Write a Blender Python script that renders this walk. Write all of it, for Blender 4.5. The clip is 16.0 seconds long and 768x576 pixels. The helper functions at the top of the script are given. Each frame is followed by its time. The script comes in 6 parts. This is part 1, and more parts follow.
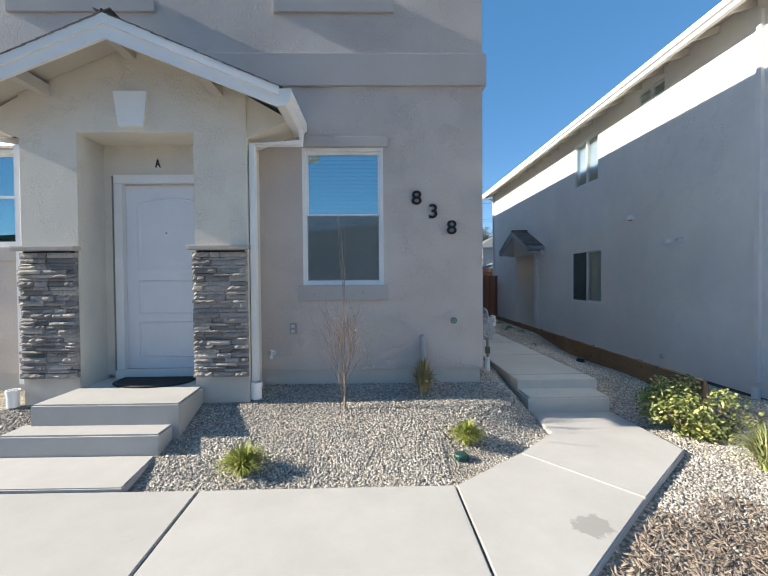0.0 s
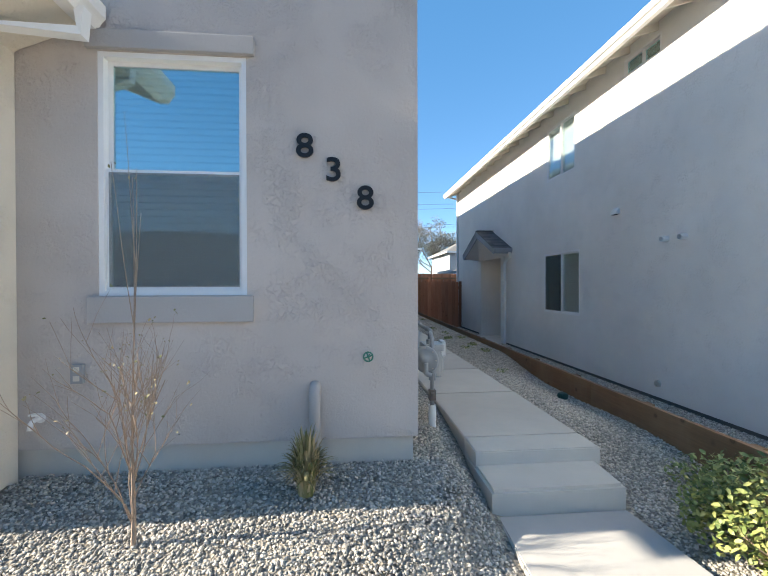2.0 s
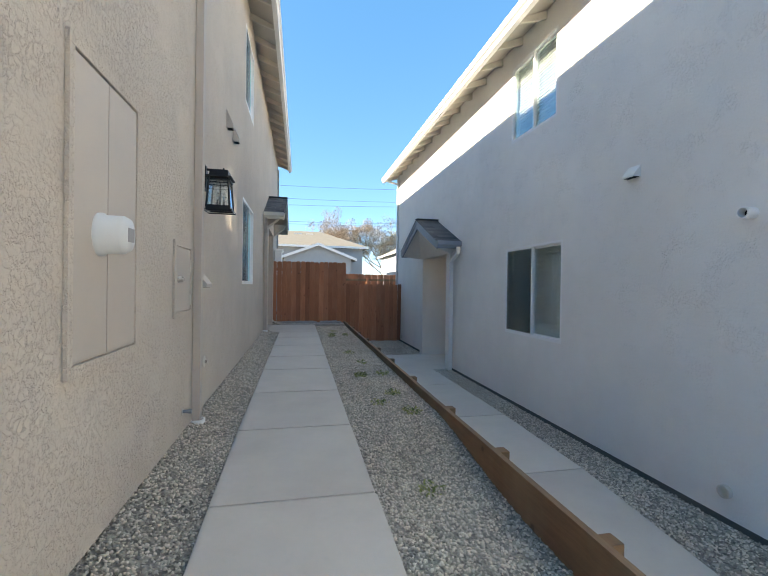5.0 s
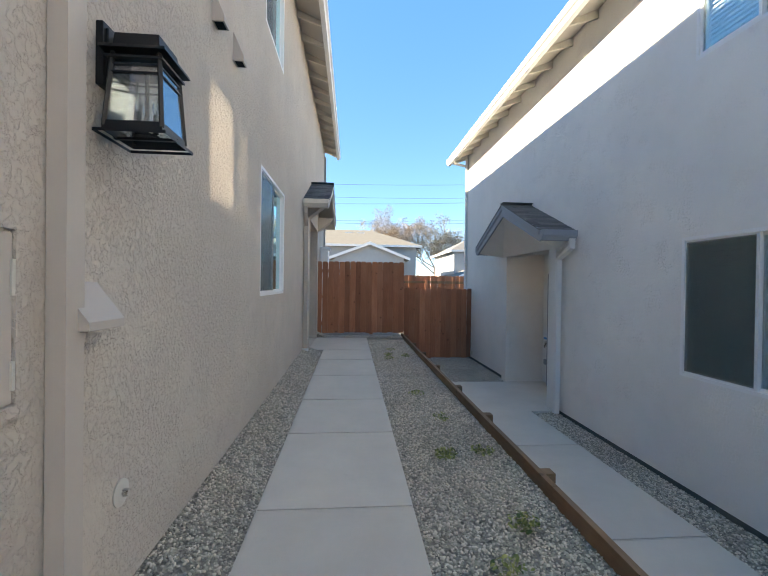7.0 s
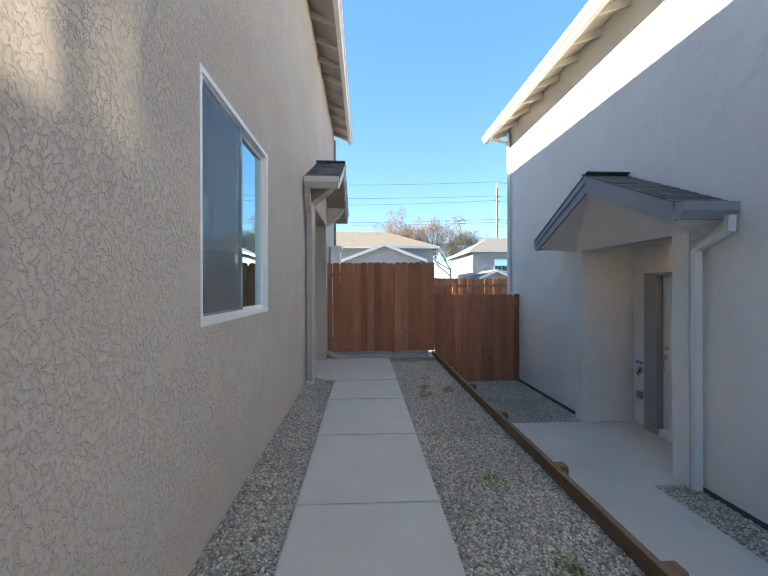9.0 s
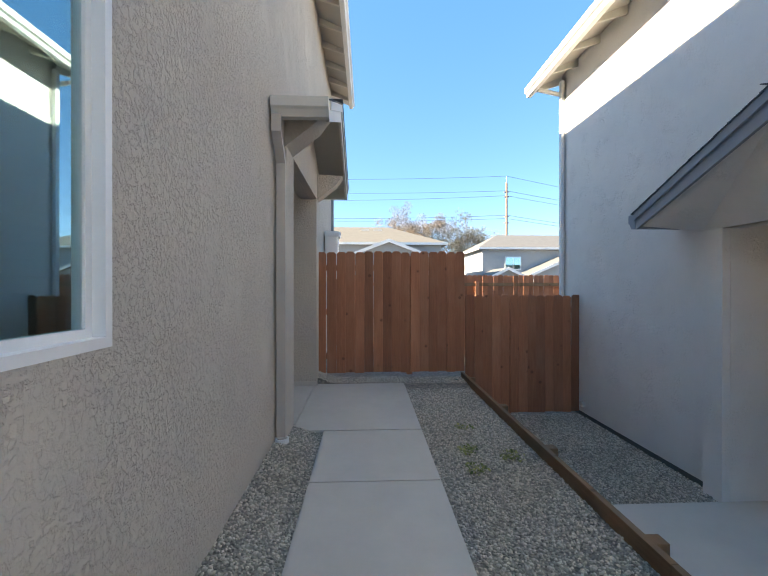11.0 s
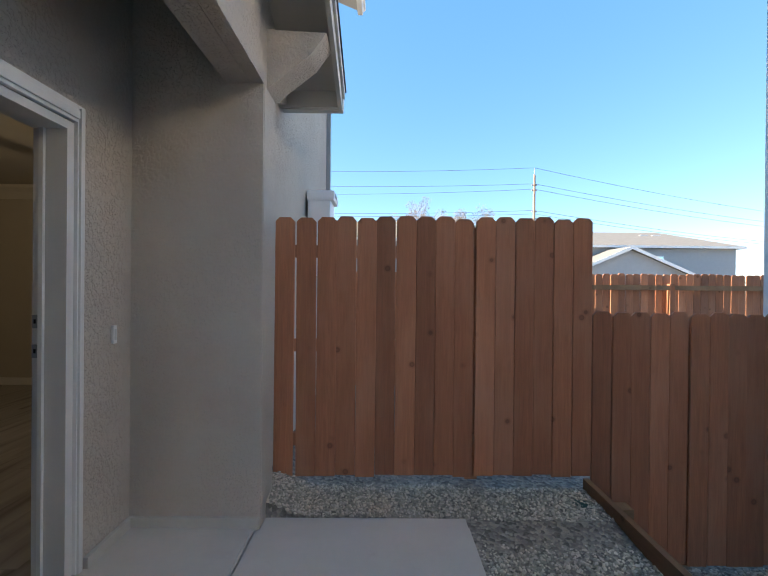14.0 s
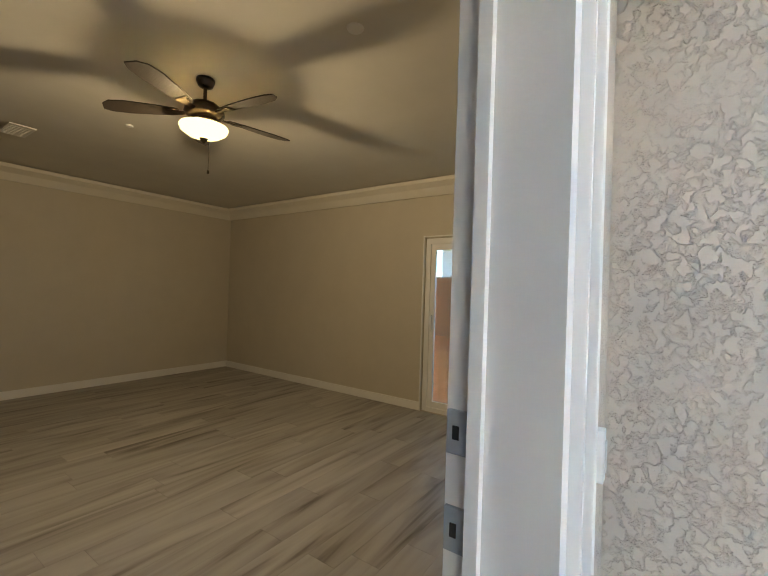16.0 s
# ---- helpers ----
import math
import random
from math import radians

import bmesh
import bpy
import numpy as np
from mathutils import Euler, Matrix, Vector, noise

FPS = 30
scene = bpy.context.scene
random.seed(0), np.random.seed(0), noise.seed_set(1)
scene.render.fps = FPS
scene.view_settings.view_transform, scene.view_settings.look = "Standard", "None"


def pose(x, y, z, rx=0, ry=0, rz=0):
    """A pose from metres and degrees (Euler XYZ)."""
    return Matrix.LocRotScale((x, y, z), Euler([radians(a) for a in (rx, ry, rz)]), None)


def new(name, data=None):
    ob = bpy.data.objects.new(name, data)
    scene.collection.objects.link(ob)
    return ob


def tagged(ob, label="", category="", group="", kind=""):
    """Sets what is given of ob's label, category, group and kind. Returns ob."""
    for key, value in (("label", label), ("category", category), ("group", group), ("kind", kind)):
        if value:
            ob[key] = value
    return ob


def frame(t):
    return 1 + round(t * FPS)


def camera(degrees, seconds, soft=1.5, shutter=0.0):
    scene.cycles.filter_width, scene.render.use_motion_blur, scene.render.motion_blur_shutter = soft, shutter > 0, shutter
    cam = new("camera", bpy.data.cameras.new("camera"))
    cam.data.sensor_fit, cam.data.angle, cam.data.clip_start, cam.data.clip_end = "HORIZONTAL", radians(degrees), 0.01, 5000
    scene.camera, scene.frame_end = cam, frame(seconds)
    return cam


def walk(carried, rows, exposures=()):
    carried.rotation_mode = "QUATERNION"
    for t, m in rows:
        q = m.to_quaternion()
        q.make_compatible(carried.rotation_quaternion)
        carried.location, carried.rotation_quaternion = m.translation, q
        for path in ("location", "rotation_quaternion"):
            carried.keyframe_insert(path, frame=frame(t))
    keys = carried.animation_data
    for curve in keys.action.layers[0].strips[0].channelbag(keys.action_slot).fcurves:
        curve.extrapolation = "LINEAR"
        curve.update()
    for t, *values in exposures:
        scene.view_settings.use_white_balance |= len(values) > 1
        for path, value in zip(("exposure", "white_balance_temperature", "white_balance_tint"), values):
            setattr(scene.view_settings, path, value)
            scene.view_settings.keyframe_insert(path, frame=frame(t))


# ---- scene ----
cam = camera(87.6, 16.0, 1.15)
METRES, EYE, TILT, LEAN, TURN = 17.3, 1.425, 0.0, 0.0, -0.9
ROWS = [
    (0.0, 0.0, 0.0, 0.0, -0.01, -1.18, 0.45),
    (0.5, 0.0075, 0.0257, 0.0003, 0.18, -0.98, 0.3),
    (1.0, 0.0169, 0.0523, -0.0004, -0.44, -0.86, 0.18),
    (1.5, 0.0276, 0.08, 0.0005, -1.86, -0.7, 0.15),
    (2.0, 0.0394, 0.1069, 0.0004, -4.34, -0.43, 0.15),
    (2.5, 0.0556, 0.1329, -0.0001, -8.01, -0.3, 0.35),
    (3.0, 0.0715, 0.1602, -0.0012, -11.4, -0.33, 0.32),
    (3.5, 0.0866, 0.1895, -0.0014, -13.83, -0.64, 0.04),
    (6.0, 0.1198, 0.3532, 0.0107, -7.2, -0.25, -1.04),
    (6.5, 0.1197, 0.3869, 0.0121, -5.29, -0.5, -0.77),
    (7.0, 0.1156, 0.4186, 0.0126, -3.75, -0.45, -0.78),
    (7.5, 0.1123, 0.4505, 0.0127, -2.7, -0.46, -0.58),
    (8.0, 0.1106, 0.4813, 0.0149, -2.07, -0.32, -0.19),
    (8.5, 0.108, 0.5104, 0.0151, -1.84, -0.05, -0.03),
    (9.0, 0.1078, 0.5399, 0.0163, -1.94, -0.01, 0.19),
    (9.5, 0.1059, 0.5699, 0.0156, -1.64, -0.11, 0.13),
    (12.0, 0.1025, 0.7342, 0.0156, -1.65, -0.14, -0.1),
    (12.5, 0.1037, 0.7647, 0.0175, -2.14, 0.12, 0.01),
    (13.0, 0.105, 0.7967, 0.0194, -2.53, 0.04, 0.04),
    (13.5, 0.1037, 0.8282, 0.0187, -2.46, -0.06, -0.23),
    (14.0, 0.1007, 0.8597, 0.0182, 0.57, -0.21, -0.55),
    (14.5, 0.0910, 0.8855, 0.0205, 7.37, -0.8, -1.5),
    (15.0, 0.0706, 0.9056, 0.0201, 16.47, -0.25, -1.90),
    (15.5, 0.0446, 0.9241, 0.0203, 27.43, -0.43, -2.01),
    (16.0, 0.0193, 0.9367, 0.0195, 35.90, 0.28, -1.84),
]
EXPOSURES = [(0.0, 1.29, 6800, 8), (2.0, 1.76, 7050, 8), (3.5, 1.96, 7400, 8), (6.0, 2.3, 7800, 10), (9.5, 2.3, 7800, 11), (12.5, 2.37, 8000, 12), (14.0, 2.32, 7650, 13), (14.5, 2.5, 7600, 13), (15.0, 2.9, 7500, 11), (15.5, 3.6, 7850, 8), (16.0, 4.3, 7800, 8)]
walk(cam, [(t, pose(0, 0, EYE, TILT, LEAN, TURN) @ pose(METRES * x, METRES * y, METRES * z, 90 + pitch, roll, yaw)) for t, x, y, z, yaw, pitch, roll in ROWS], EXPOSURES)

# ---- world and sun ----
SUN_DIR = Vector((1.0, 0.02, -0.475)).normalized()
world = bpy.data.worlds.new("sky")
scene.world = world
world.use_nodes = True
wn = world.node_tree.nodes
wl = world.node_tree.links
sky = wn.new("ShaderNodeTexSky")
sky.sky_type = "NISHITA"
sky.sun_disc = False
sky.sun_elevation = math.asin(-SUN_DIR.z)
sky.sun_rotation = math.atan2(-SUN_DIR.x, -SUN_DIR.y)
sky.air_density, sky.dust_density, sky.ozone_density = 0.85, 0.0, 1.4
sky.altitude = 2600
wn["Background"].inputs["Strength"].default_value = 0.15
clear = wn.new("ShaderNodeHueSaturation")
clear.inputs["Saturation"].default_value = 1.08
haze = wn.new("ShaderNodeMix")
haze.data_type = "RGBA"
haze.inputs[0].default_value = 0.6
haze.inputs[7].default_value = (0.195, 0.71, 1.50, 1)
wl.new(sky.outputs[0], haze.inputs[6])
wl.new(haze.outputs[2], clear.inputs["Color"])
wl.new(clear.outputs[0], wn["Background"].inputs["Color"])
sun_data = bpy.data.lights.new("sun", "SUN")
sun_data.energy, sun_data.angle, sun_data.color = 4.8, radians(0.53), (1.0, 0.93, 0.82)
sun = new("sun", sun_data)
sun.rotation_euler = SUN_DIR.to_track_quat("-Z", "Y").to_euler()


# area lamps stand in for the low sun mirrored by the neighbour's upper window
BACK = Vector((-1.0, 0.068, -0.475)).normalized()
for y, wide, watts in ((9.90, 0.50, 0.20), (10.42, 0.26, 0.03)):
    pane_sun = bpy.data.lights.new("window_reflection", "AREA")
    pane_sun.shape, pane_sun.size, pane_sun.size_y, pane_sun.spread = "RECTANGLE", wide, 0.66, radians(2.2)
    pane_sun.energy, pane_sun.color = watts, (1.0, 0.94, 0.84)
    lamp = new("window_reflection", pane_sun)
    lamp.location = Vector((5.27, y, 4.53)) + BACK * 0.20
    lamp.rotation_euler = BACK.to_track_quat("-Z", "Y").to_euler()


# ---- small builders ----
def box(bm, x0, x1, y0, y1, z0, z1, bevel=0.0, m=None):
    """One box, its edges rounded where bevel is given."""
    vs = [bm.verts.new(p) for p in ((x0, y0, z0), (x1, y0, z0), (x1, y1, z0), (x0, y1, z0), (x0, y0, z1), (x1, y0, z1), (x1, y1, z1), (x0, y1, z1))]
    fs = [bm.faces.new([vs[i] for i in q]) for q in ((3, 2, 1, 0), (4, 5, 6, 7), (0, 1, 5, 4), (1, 2, 6, 5), (2, 3, 7, 6), (3, 0, 4, 7))]
    if bevel:
        made = bmesh.ops.bevel(bm, geom=list({e for f in fs for e in f.edges}), offset=bevel, segments=2, affect="EDGES", profile=0.7)
        vs = [v for v in made["verts"]]
    if m is not None:
        bmesh.ops.transform(bm, matrix=m, verts=list({v for v in vs if v.is_valid}))
    return bm


def boxes(*rows, bevel=0.0):
    bm = bmesh.new()
    for r in rows:
        box(bm, *r, bevel=bevel)
    return bm


def prism(bm, outline, d0, d1, axis="y"):
    """Pulls an outline of (a, b) pairs from d0 to d1 along an axis: y takes (x, z), x takes (y, z), z takes (x, y)."""
    put = {"y": lambda a, b, d: (a, d, b), "x": lambda a, b, d: (d, a, b), "z": lambda a, b, d: (a, b, d)}[axis]
    n = len(outline)
    lo = [bm.verts.new(put(a, b, d0)) for a, b in outline]
    hi = [bm.verts.new(put(a, b, d1)) for a, b in outline]
    bm.faces.new(lo[::-1])
    bm.faces.new(hi)
    for i in range(n):
        bm.faces.new((lo[i], lo[(i + 1) % n], hi[(i + 1) % n], hi[i]))
    bmesh.ops.recalc_face_normals(bm, faces=bm.faces)
    return bm


def lathe(bm, profile, m=None, steps=20):
    """Turns a profile of (radius, height) pairs about z."""
    rings = []
    for r, z in profile:
        if r < 1e-5:
            rings.append([bm.verts.new((0, 0, z))])
        else:
            rings.append([bm.verts.new((r * math.cos(2 * math.pi * k / steps), r * math.sin(2 * math.pi * k / steps), z)) for k in range(steps)])
    for a, b in zip(rings, rings[1:]):
        for k in range(steps):
            q = [a[k % len(a)], a[(k + 1) % len(a)], b[(k + 1) % len(b)], b[k % len(b)]]
            q = list(dict.fromkeys(q))
            if len(q) > 2:
                bm.faces.new(q)
    if m is not None:
        bmesh.ops.transform(bm, matrix=m, verts=[v for r in rings for v in r])
    bmesh.ops.recalc_face_normals(bm, faces=bm.faces)
    return bm


def tube(bm, points, radius, steps=10, taper=None):
    """A round tube along a line of points; taper gives the last radius."""
    pts = [Vector(p) for p in points]
    rings = []
    for i, p in enumerate(pts):
        d = (pts[min(i + 1, len(pts) - 1)] - pts[max(i - 1, 0)]).normalized()
        side = d.orthogonal().normalized()
        if rings:
            side = (last - d * last.dot(d)).normalized()
        last = side
        up = d.cross(side)
        r = radius if taper is None else radius + (taper - radius) * i / (len(pts) - 1)
        rings.append([bm.verts.new(p + r * (math.cos(2 * math.pi * k / steps) * side + math.sin(2 * math.pi * k / steps) * up)) for k in range(steps)])
    for a, b in zip(rings, rings[1:]):
        for k in range(steps):
            bm.faces.new((a[k], a[(k + 1) % steps], b[(k + 1) % steps], b[k]))
    bm.faces.new(rings[0][::-1])
    bm.faces.new(rings[-1])
    return bm


def bar(bm, points, w, d, flat):
    """A rectangular spout along points; flat is the direction of its width."""
    f = Vector(flat).normalized()
    pts = [Vector(p) for p in points]
    rings = []
    for i, p in enumerate(pts):
        along = (pts[min(i + 1, len(pts) - 1)] - pts[max(i - 1, 0)]).normalized()
        n = along.cross(f).normalized()
        rings.append([bm.verts.new(p + f * a * w / 2 + n * b * d / 2) for a, b in ((-1, -1), (1, -1), (1, 1), (-1, 1))])
    for a, b in zip(rings, rings[1:]):
        for k in range(4):
            bm.faces.new((a[k], a[(k + 1) % 4], b[(k + 1) % 4], b[k]))
    bm.faces.new(rings[0][::-1])
    bm.faces.new(rings[-1])
    bmesh.ops.recalc_face_normals(bm, faces=bm.faces)
    return bm


def mesh_from(name, bm, material, smooth=False):
    me = bpy.data.meshes.new(name)
    bm.to_mesh(me)
    bm.free()
    for mt in (material if isinstance(material, (list, tuple)) else [material]):
        me.materials.append(mt)
    if smooth:
        for p in me.polygons:
            p.use_smooth = True
    return me


def part(name, bm, material, parent, label="", smooth=False):
    """One mesh under a thing or a part, in its parent's own axes."""
    ob = new(name, mesh_from(name, bm, material, smooth))
    ob.parent = parent
    if label:
        tagged(ob, label)
    return ob


def thing(name, m, label, category, group="", kind=""):
    ob = new(name)
    ob.empty_display_size = 0.1
    ob.matrix_basis = m
    return tagged(ob, label, category, group, kind)


def solid(name, bm, material, label, category, m=None, group="", kind="", smooth=False):
    """A thing of one mesh."""
    ob = new(name, mesh_from(name, bm, material, smooth))
    if m is not None:
        ob.matrix_basis = m
    return tagged(ob, label, category, group, kind)


def wall_mesh(u0, u1, z0, z1, thick, holes):
    """A wall in its own axes: x along it, its face at y 0, its back at y thick, with holes (u0, u1, z0, z1) through it."""
    us = sorted({u0, u1, *(h[0] for h in holes), *(h[1] for h in holes)})
    zs = sorted({z0, z1, *(h[2] for h in holes), *(h[3] for h in holes)})
    us, zs = [u for u in us if u0 <= u <= u1], [z for z in zs if z0 <= z <= z1]
    bm = bmesh.new()
    known = {}

    def v(u, y, z):
        key = (round(u, 4), round(y, 4), round(z, 4))
        if key not in known:
            known[key] = bm.verts.new(key)
        return known[key]

    def full(i, k):
        if i < 0 or k < 0 or i >= len(us) - 1 or k >= len(zs) - 1:
            return False
        u, z = (us[i] + us[i + 1]) / 2, (zs[k] + zs[k + 1]) / 2
        return not any(h[0] < u < h[1] and h[2] < z < h[3] for h in holes)

    for i in range(len(us) - 1):
        for k in range(len(zs) - 1):
            if not full(i, k):
                continue
            a, b, c, d = us[i], us[i + 1], zs[k], zs[k + 1]
            bm.faces.new((v(a, 0, c), v(b, 0, c), v(b, 0, d), v(a, 0, d)))
            bm.faces.new((v(a, thick, d), v(b, thick, d), v(b, thick, c), v(a, thick, c)))
            if not full(i - 1, k):
                bm.faces.new((v(a, thick, c), v(a, 0, c), v(a, 0, d), v(a, thick, d)))
            if not full(i + 1, k):
                bm.faces.new((v(b, 0, c), v(b, thick, c), v(b, thick, d), v(b, 0, d)))
            if not full(i, k - 1):
                bm.faces.new((v(a, thick, c), v(b, thick, c), v(b, 0, c), v(a, 0, c)))
            if not full(i, k + 1):
                bm.faces.new((v(a, 0, d), v(b, 0, d), v(b, thick, d), v(a, thick, d)))
    return bm


# ---- materials ----
class Mat:
    """A node material with object-space coordinates in metres."""

    def __init__(self, name, rough=0.8, metal=0.0, ior=None):
        self.m = bpy.data.materials.new(name)
        self.m.use_nodes = True
        self.t = self.m.node_tree
        self.b = self.t.nodes["Principled BSDF"]
        self.b.inputs["Roughness"].default_value = rough
        self.b.inputs["Metallic"].default_value = metal
        self.geo = self.t.nodes.new("ShaderNodeNewGeometry").outputs["Position"]

    def node(self, kind, **inputs):
        n = self.t.nodes.new(kind)
        for k, val in inputs.items():
            self.put(n, k.replace("_", " "), val)
        return n

    def put(self, n, k, val):
        if isinstance(val, bpy.types.NodeSocket):
            self.t.links.new(val, n.inputs[k])
        else:
            n.inputs[k].default_value = val

    def noise(self, scale, detail=4.0, rough=0.55, stretch=None, distort=0.0):
        src = self.geo
        if stretch:
            mp = self.node("ShaderNodeMapping", Vector=src)
            mp.inputs["Scale"].default_value = stretch
            src = mp.outputs[0]
        n = self.node("ShaderNodeTexNoise", Vector=src, Scale=scale, Detail=detail, Roughness=rough, Distortion=distort)
        return n.outputs["Fac"]

    def ramp(self, fac, *stops):
        r = self.node("ShaderNodeValToRGB", Fac=fac)
        el = r.color_ramp.elements
        while len(el) < len(stops):
            el.new(0.5)
        for e, (pos, col) in zip(el, stops):
            e.position = pos
            e.color = (*col, 1) if isinstance(col, tuple) else (col, col, col, 1)
        return r.outputs["Color"]

    def mix(self, fac, a, b, blend="MIX"):
        n = self.t.nodes.new("ShaderNodeMix")
        n.data_type, n.blend_type = "RGBA", blend
        for i, val in ((0, fac), (6, a), (7, b)):
            if isinstance(val, bpy.types.NodeSocket):
                self.t.links.new(val, n.inputs[i])
            else:
                n.inputs[i].default_value = (*val, 1) if isinstance(val, tuple) else val
        return n.outputs[2]

    def math(self, op, a, b=0.0):
        n = self.t.nodes.new("ShaderNodeMath")
        n.operation = op
        for i, val in ((0, a), (1, b)):
            if isinstance(val, bpy.types.NodeSocket):
                self.t.links.new(val, n.inputs[i])
            else:
                n.inputs[i].default_value = val
        return n.outputs[0]

    def color(self, c):
        self.put(self.b, "Base Color", c if isinstance(c, bpy.types.NodeSocket) else (*c, 1))
        return self

    def bump(self, height, dist=0.01, strength=1.0):
        n = self.node("ShaderNodeBump", Height=height, Distance=dist, Strength=strength)
        if self.b.inputs["Normal"].is_linked:
            self.t.links.new(self.b.inputs["Normal"].links[0].from_socket, n.inputs["Normal"])
        self.t.links.new(n.outputs[0], self.b.inputs["Normal"])
        return self

    def rough(self, val):
        self.put(self.b, "Roughness", val)
        return self

    def random(self):
        return self.node("ShaderNodeObjectInfo").outputs["Random"]


def tint(c, k):
    return tuple(min(1.0, a * k) for a in c)


def stucco(name, c, relief=0.004, patch=0.10, cover=0.5):
    """Trowelled stucco: smooth sheets broken by clusters of torn ridges, over fine grit."""
    m = Mat(name, 0.92)
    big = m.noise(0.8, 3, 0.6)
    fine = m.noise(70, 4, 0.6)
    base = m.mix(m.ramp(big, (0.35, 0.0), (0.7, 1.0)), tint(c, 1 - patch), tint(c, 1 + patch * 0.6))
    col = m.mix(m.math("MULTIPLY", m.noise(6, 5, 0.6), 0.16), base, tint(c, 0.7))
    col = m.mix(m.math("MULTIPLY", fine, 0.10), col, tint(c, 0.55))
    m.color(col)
    torn = m.ramp(m.noise(40, 5, 0.6, (1.0, 1.0, 0.9), 0.25), (0.42, 0.0), (0.49, 0.4), (0.525, 0.95), (0.62, 1.0))
    grit = m.ramp(m.noise(75, 4, 0.6, None, 0.5), (0.44, 0.0), (0.53, 1.0))
    zone = m.ramp(m.noise(3.0, 4, 0.62), (0.58 - cover * 0.26, 0.06 + 0.3 * cover), (0.68 - cover * 0.25, 1.0))
    m.bump(m.mix(1.0, torn, zone, "MULTIPLY"), relief, 1.0)
    m.bump(m.mix(1.0, grit, m.ramp(m.noise(4.5, 3), (0.42, 0.1), (0.6, 1.0)), "MULTIPLY"), relief * 0.12, 0.7)
    m.bump(m.noise(4, 2), 0.005, 0.25)
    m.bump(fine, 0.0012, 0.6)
    return m.m


def concrete(name, c, stain=0.10, damp=None):
    m = Mat(name, 0.88)
    base = m.mix(m.ramp(m.noise(1.6, 5, 0.65), (0.3, 0.0), (0.75, 1.0)), tint(c, 1 - stain), tint(c, 1 + stain * 0.5))
    spots = m.ramp(m.noise(9, 6, 0.7), (0.62, 0.0), (0.78, 1.0))
    base = m.mix(m.math("MULTIPLY", spots, 0.22), base, tint(c, 0.6))
    rnd = m.math("ADD", m.math("MULTIPLY", m.random(), 0.10), 0.95)
    base = m.mix(1.0, base, m.node("ShaderNodeCombineColor", Red=rnd, Green=rnd, Blue=rnd).outputs[0], "MULTIPLY")
    if damp:
        dist = m.node("ShaderNodeVectorMath")
        dist.operation = "DISTANCE"
        m.t.links.new(m.geo, dist.inputs[0])
        dist.inputs[1].default_value = damp
        wet = m.ramp(m.math("ADD", dist.outputs["Value"], m.math("MULTIPLY", m.noise(9, 4, 0.65), 0.34)), (0.265, 1.0), (0.29, 0.0))
        base = m.mix(m.math("MULTIPLY", wet, 0.55), base, tint(c, 0.45))
    m.color(base)
    m.bump(m.noise(140, 4, 0.6), 0.0015, 0.5)
    m.bump(m.noise(5, 3), 0.004, 0.3)
    return m.m


def paint(name, c, rough=0.5, dirt=0.06, bump=0.0006):
    m = Mat(name, rough)
    m.color(m.mix(m.ramp(m.noise(3.5, 5, 0.6), (0.35, 0.0), (0.75, 1.0)), tint(c, 1 - dirt), c))
    m.bump(m.noise(90, 3), bump, 0.4)
    return m.m


def metal(name, c, rough=0.4, wear=0.15):
    m = Mat(name, rough, 1.0)
    m.color(m.mix(m.ramp(m.noise(14, 5, 0.6), (0.35, 0.0), (0.75, 1.0)), tint(c, 1 - wear), c))
    m.rough(m.ramp(m.noise(30, 4), (0.3, max(0.05, rough - 0.1)), (0.7, min(1, rough + 0.15))))
    return m.m


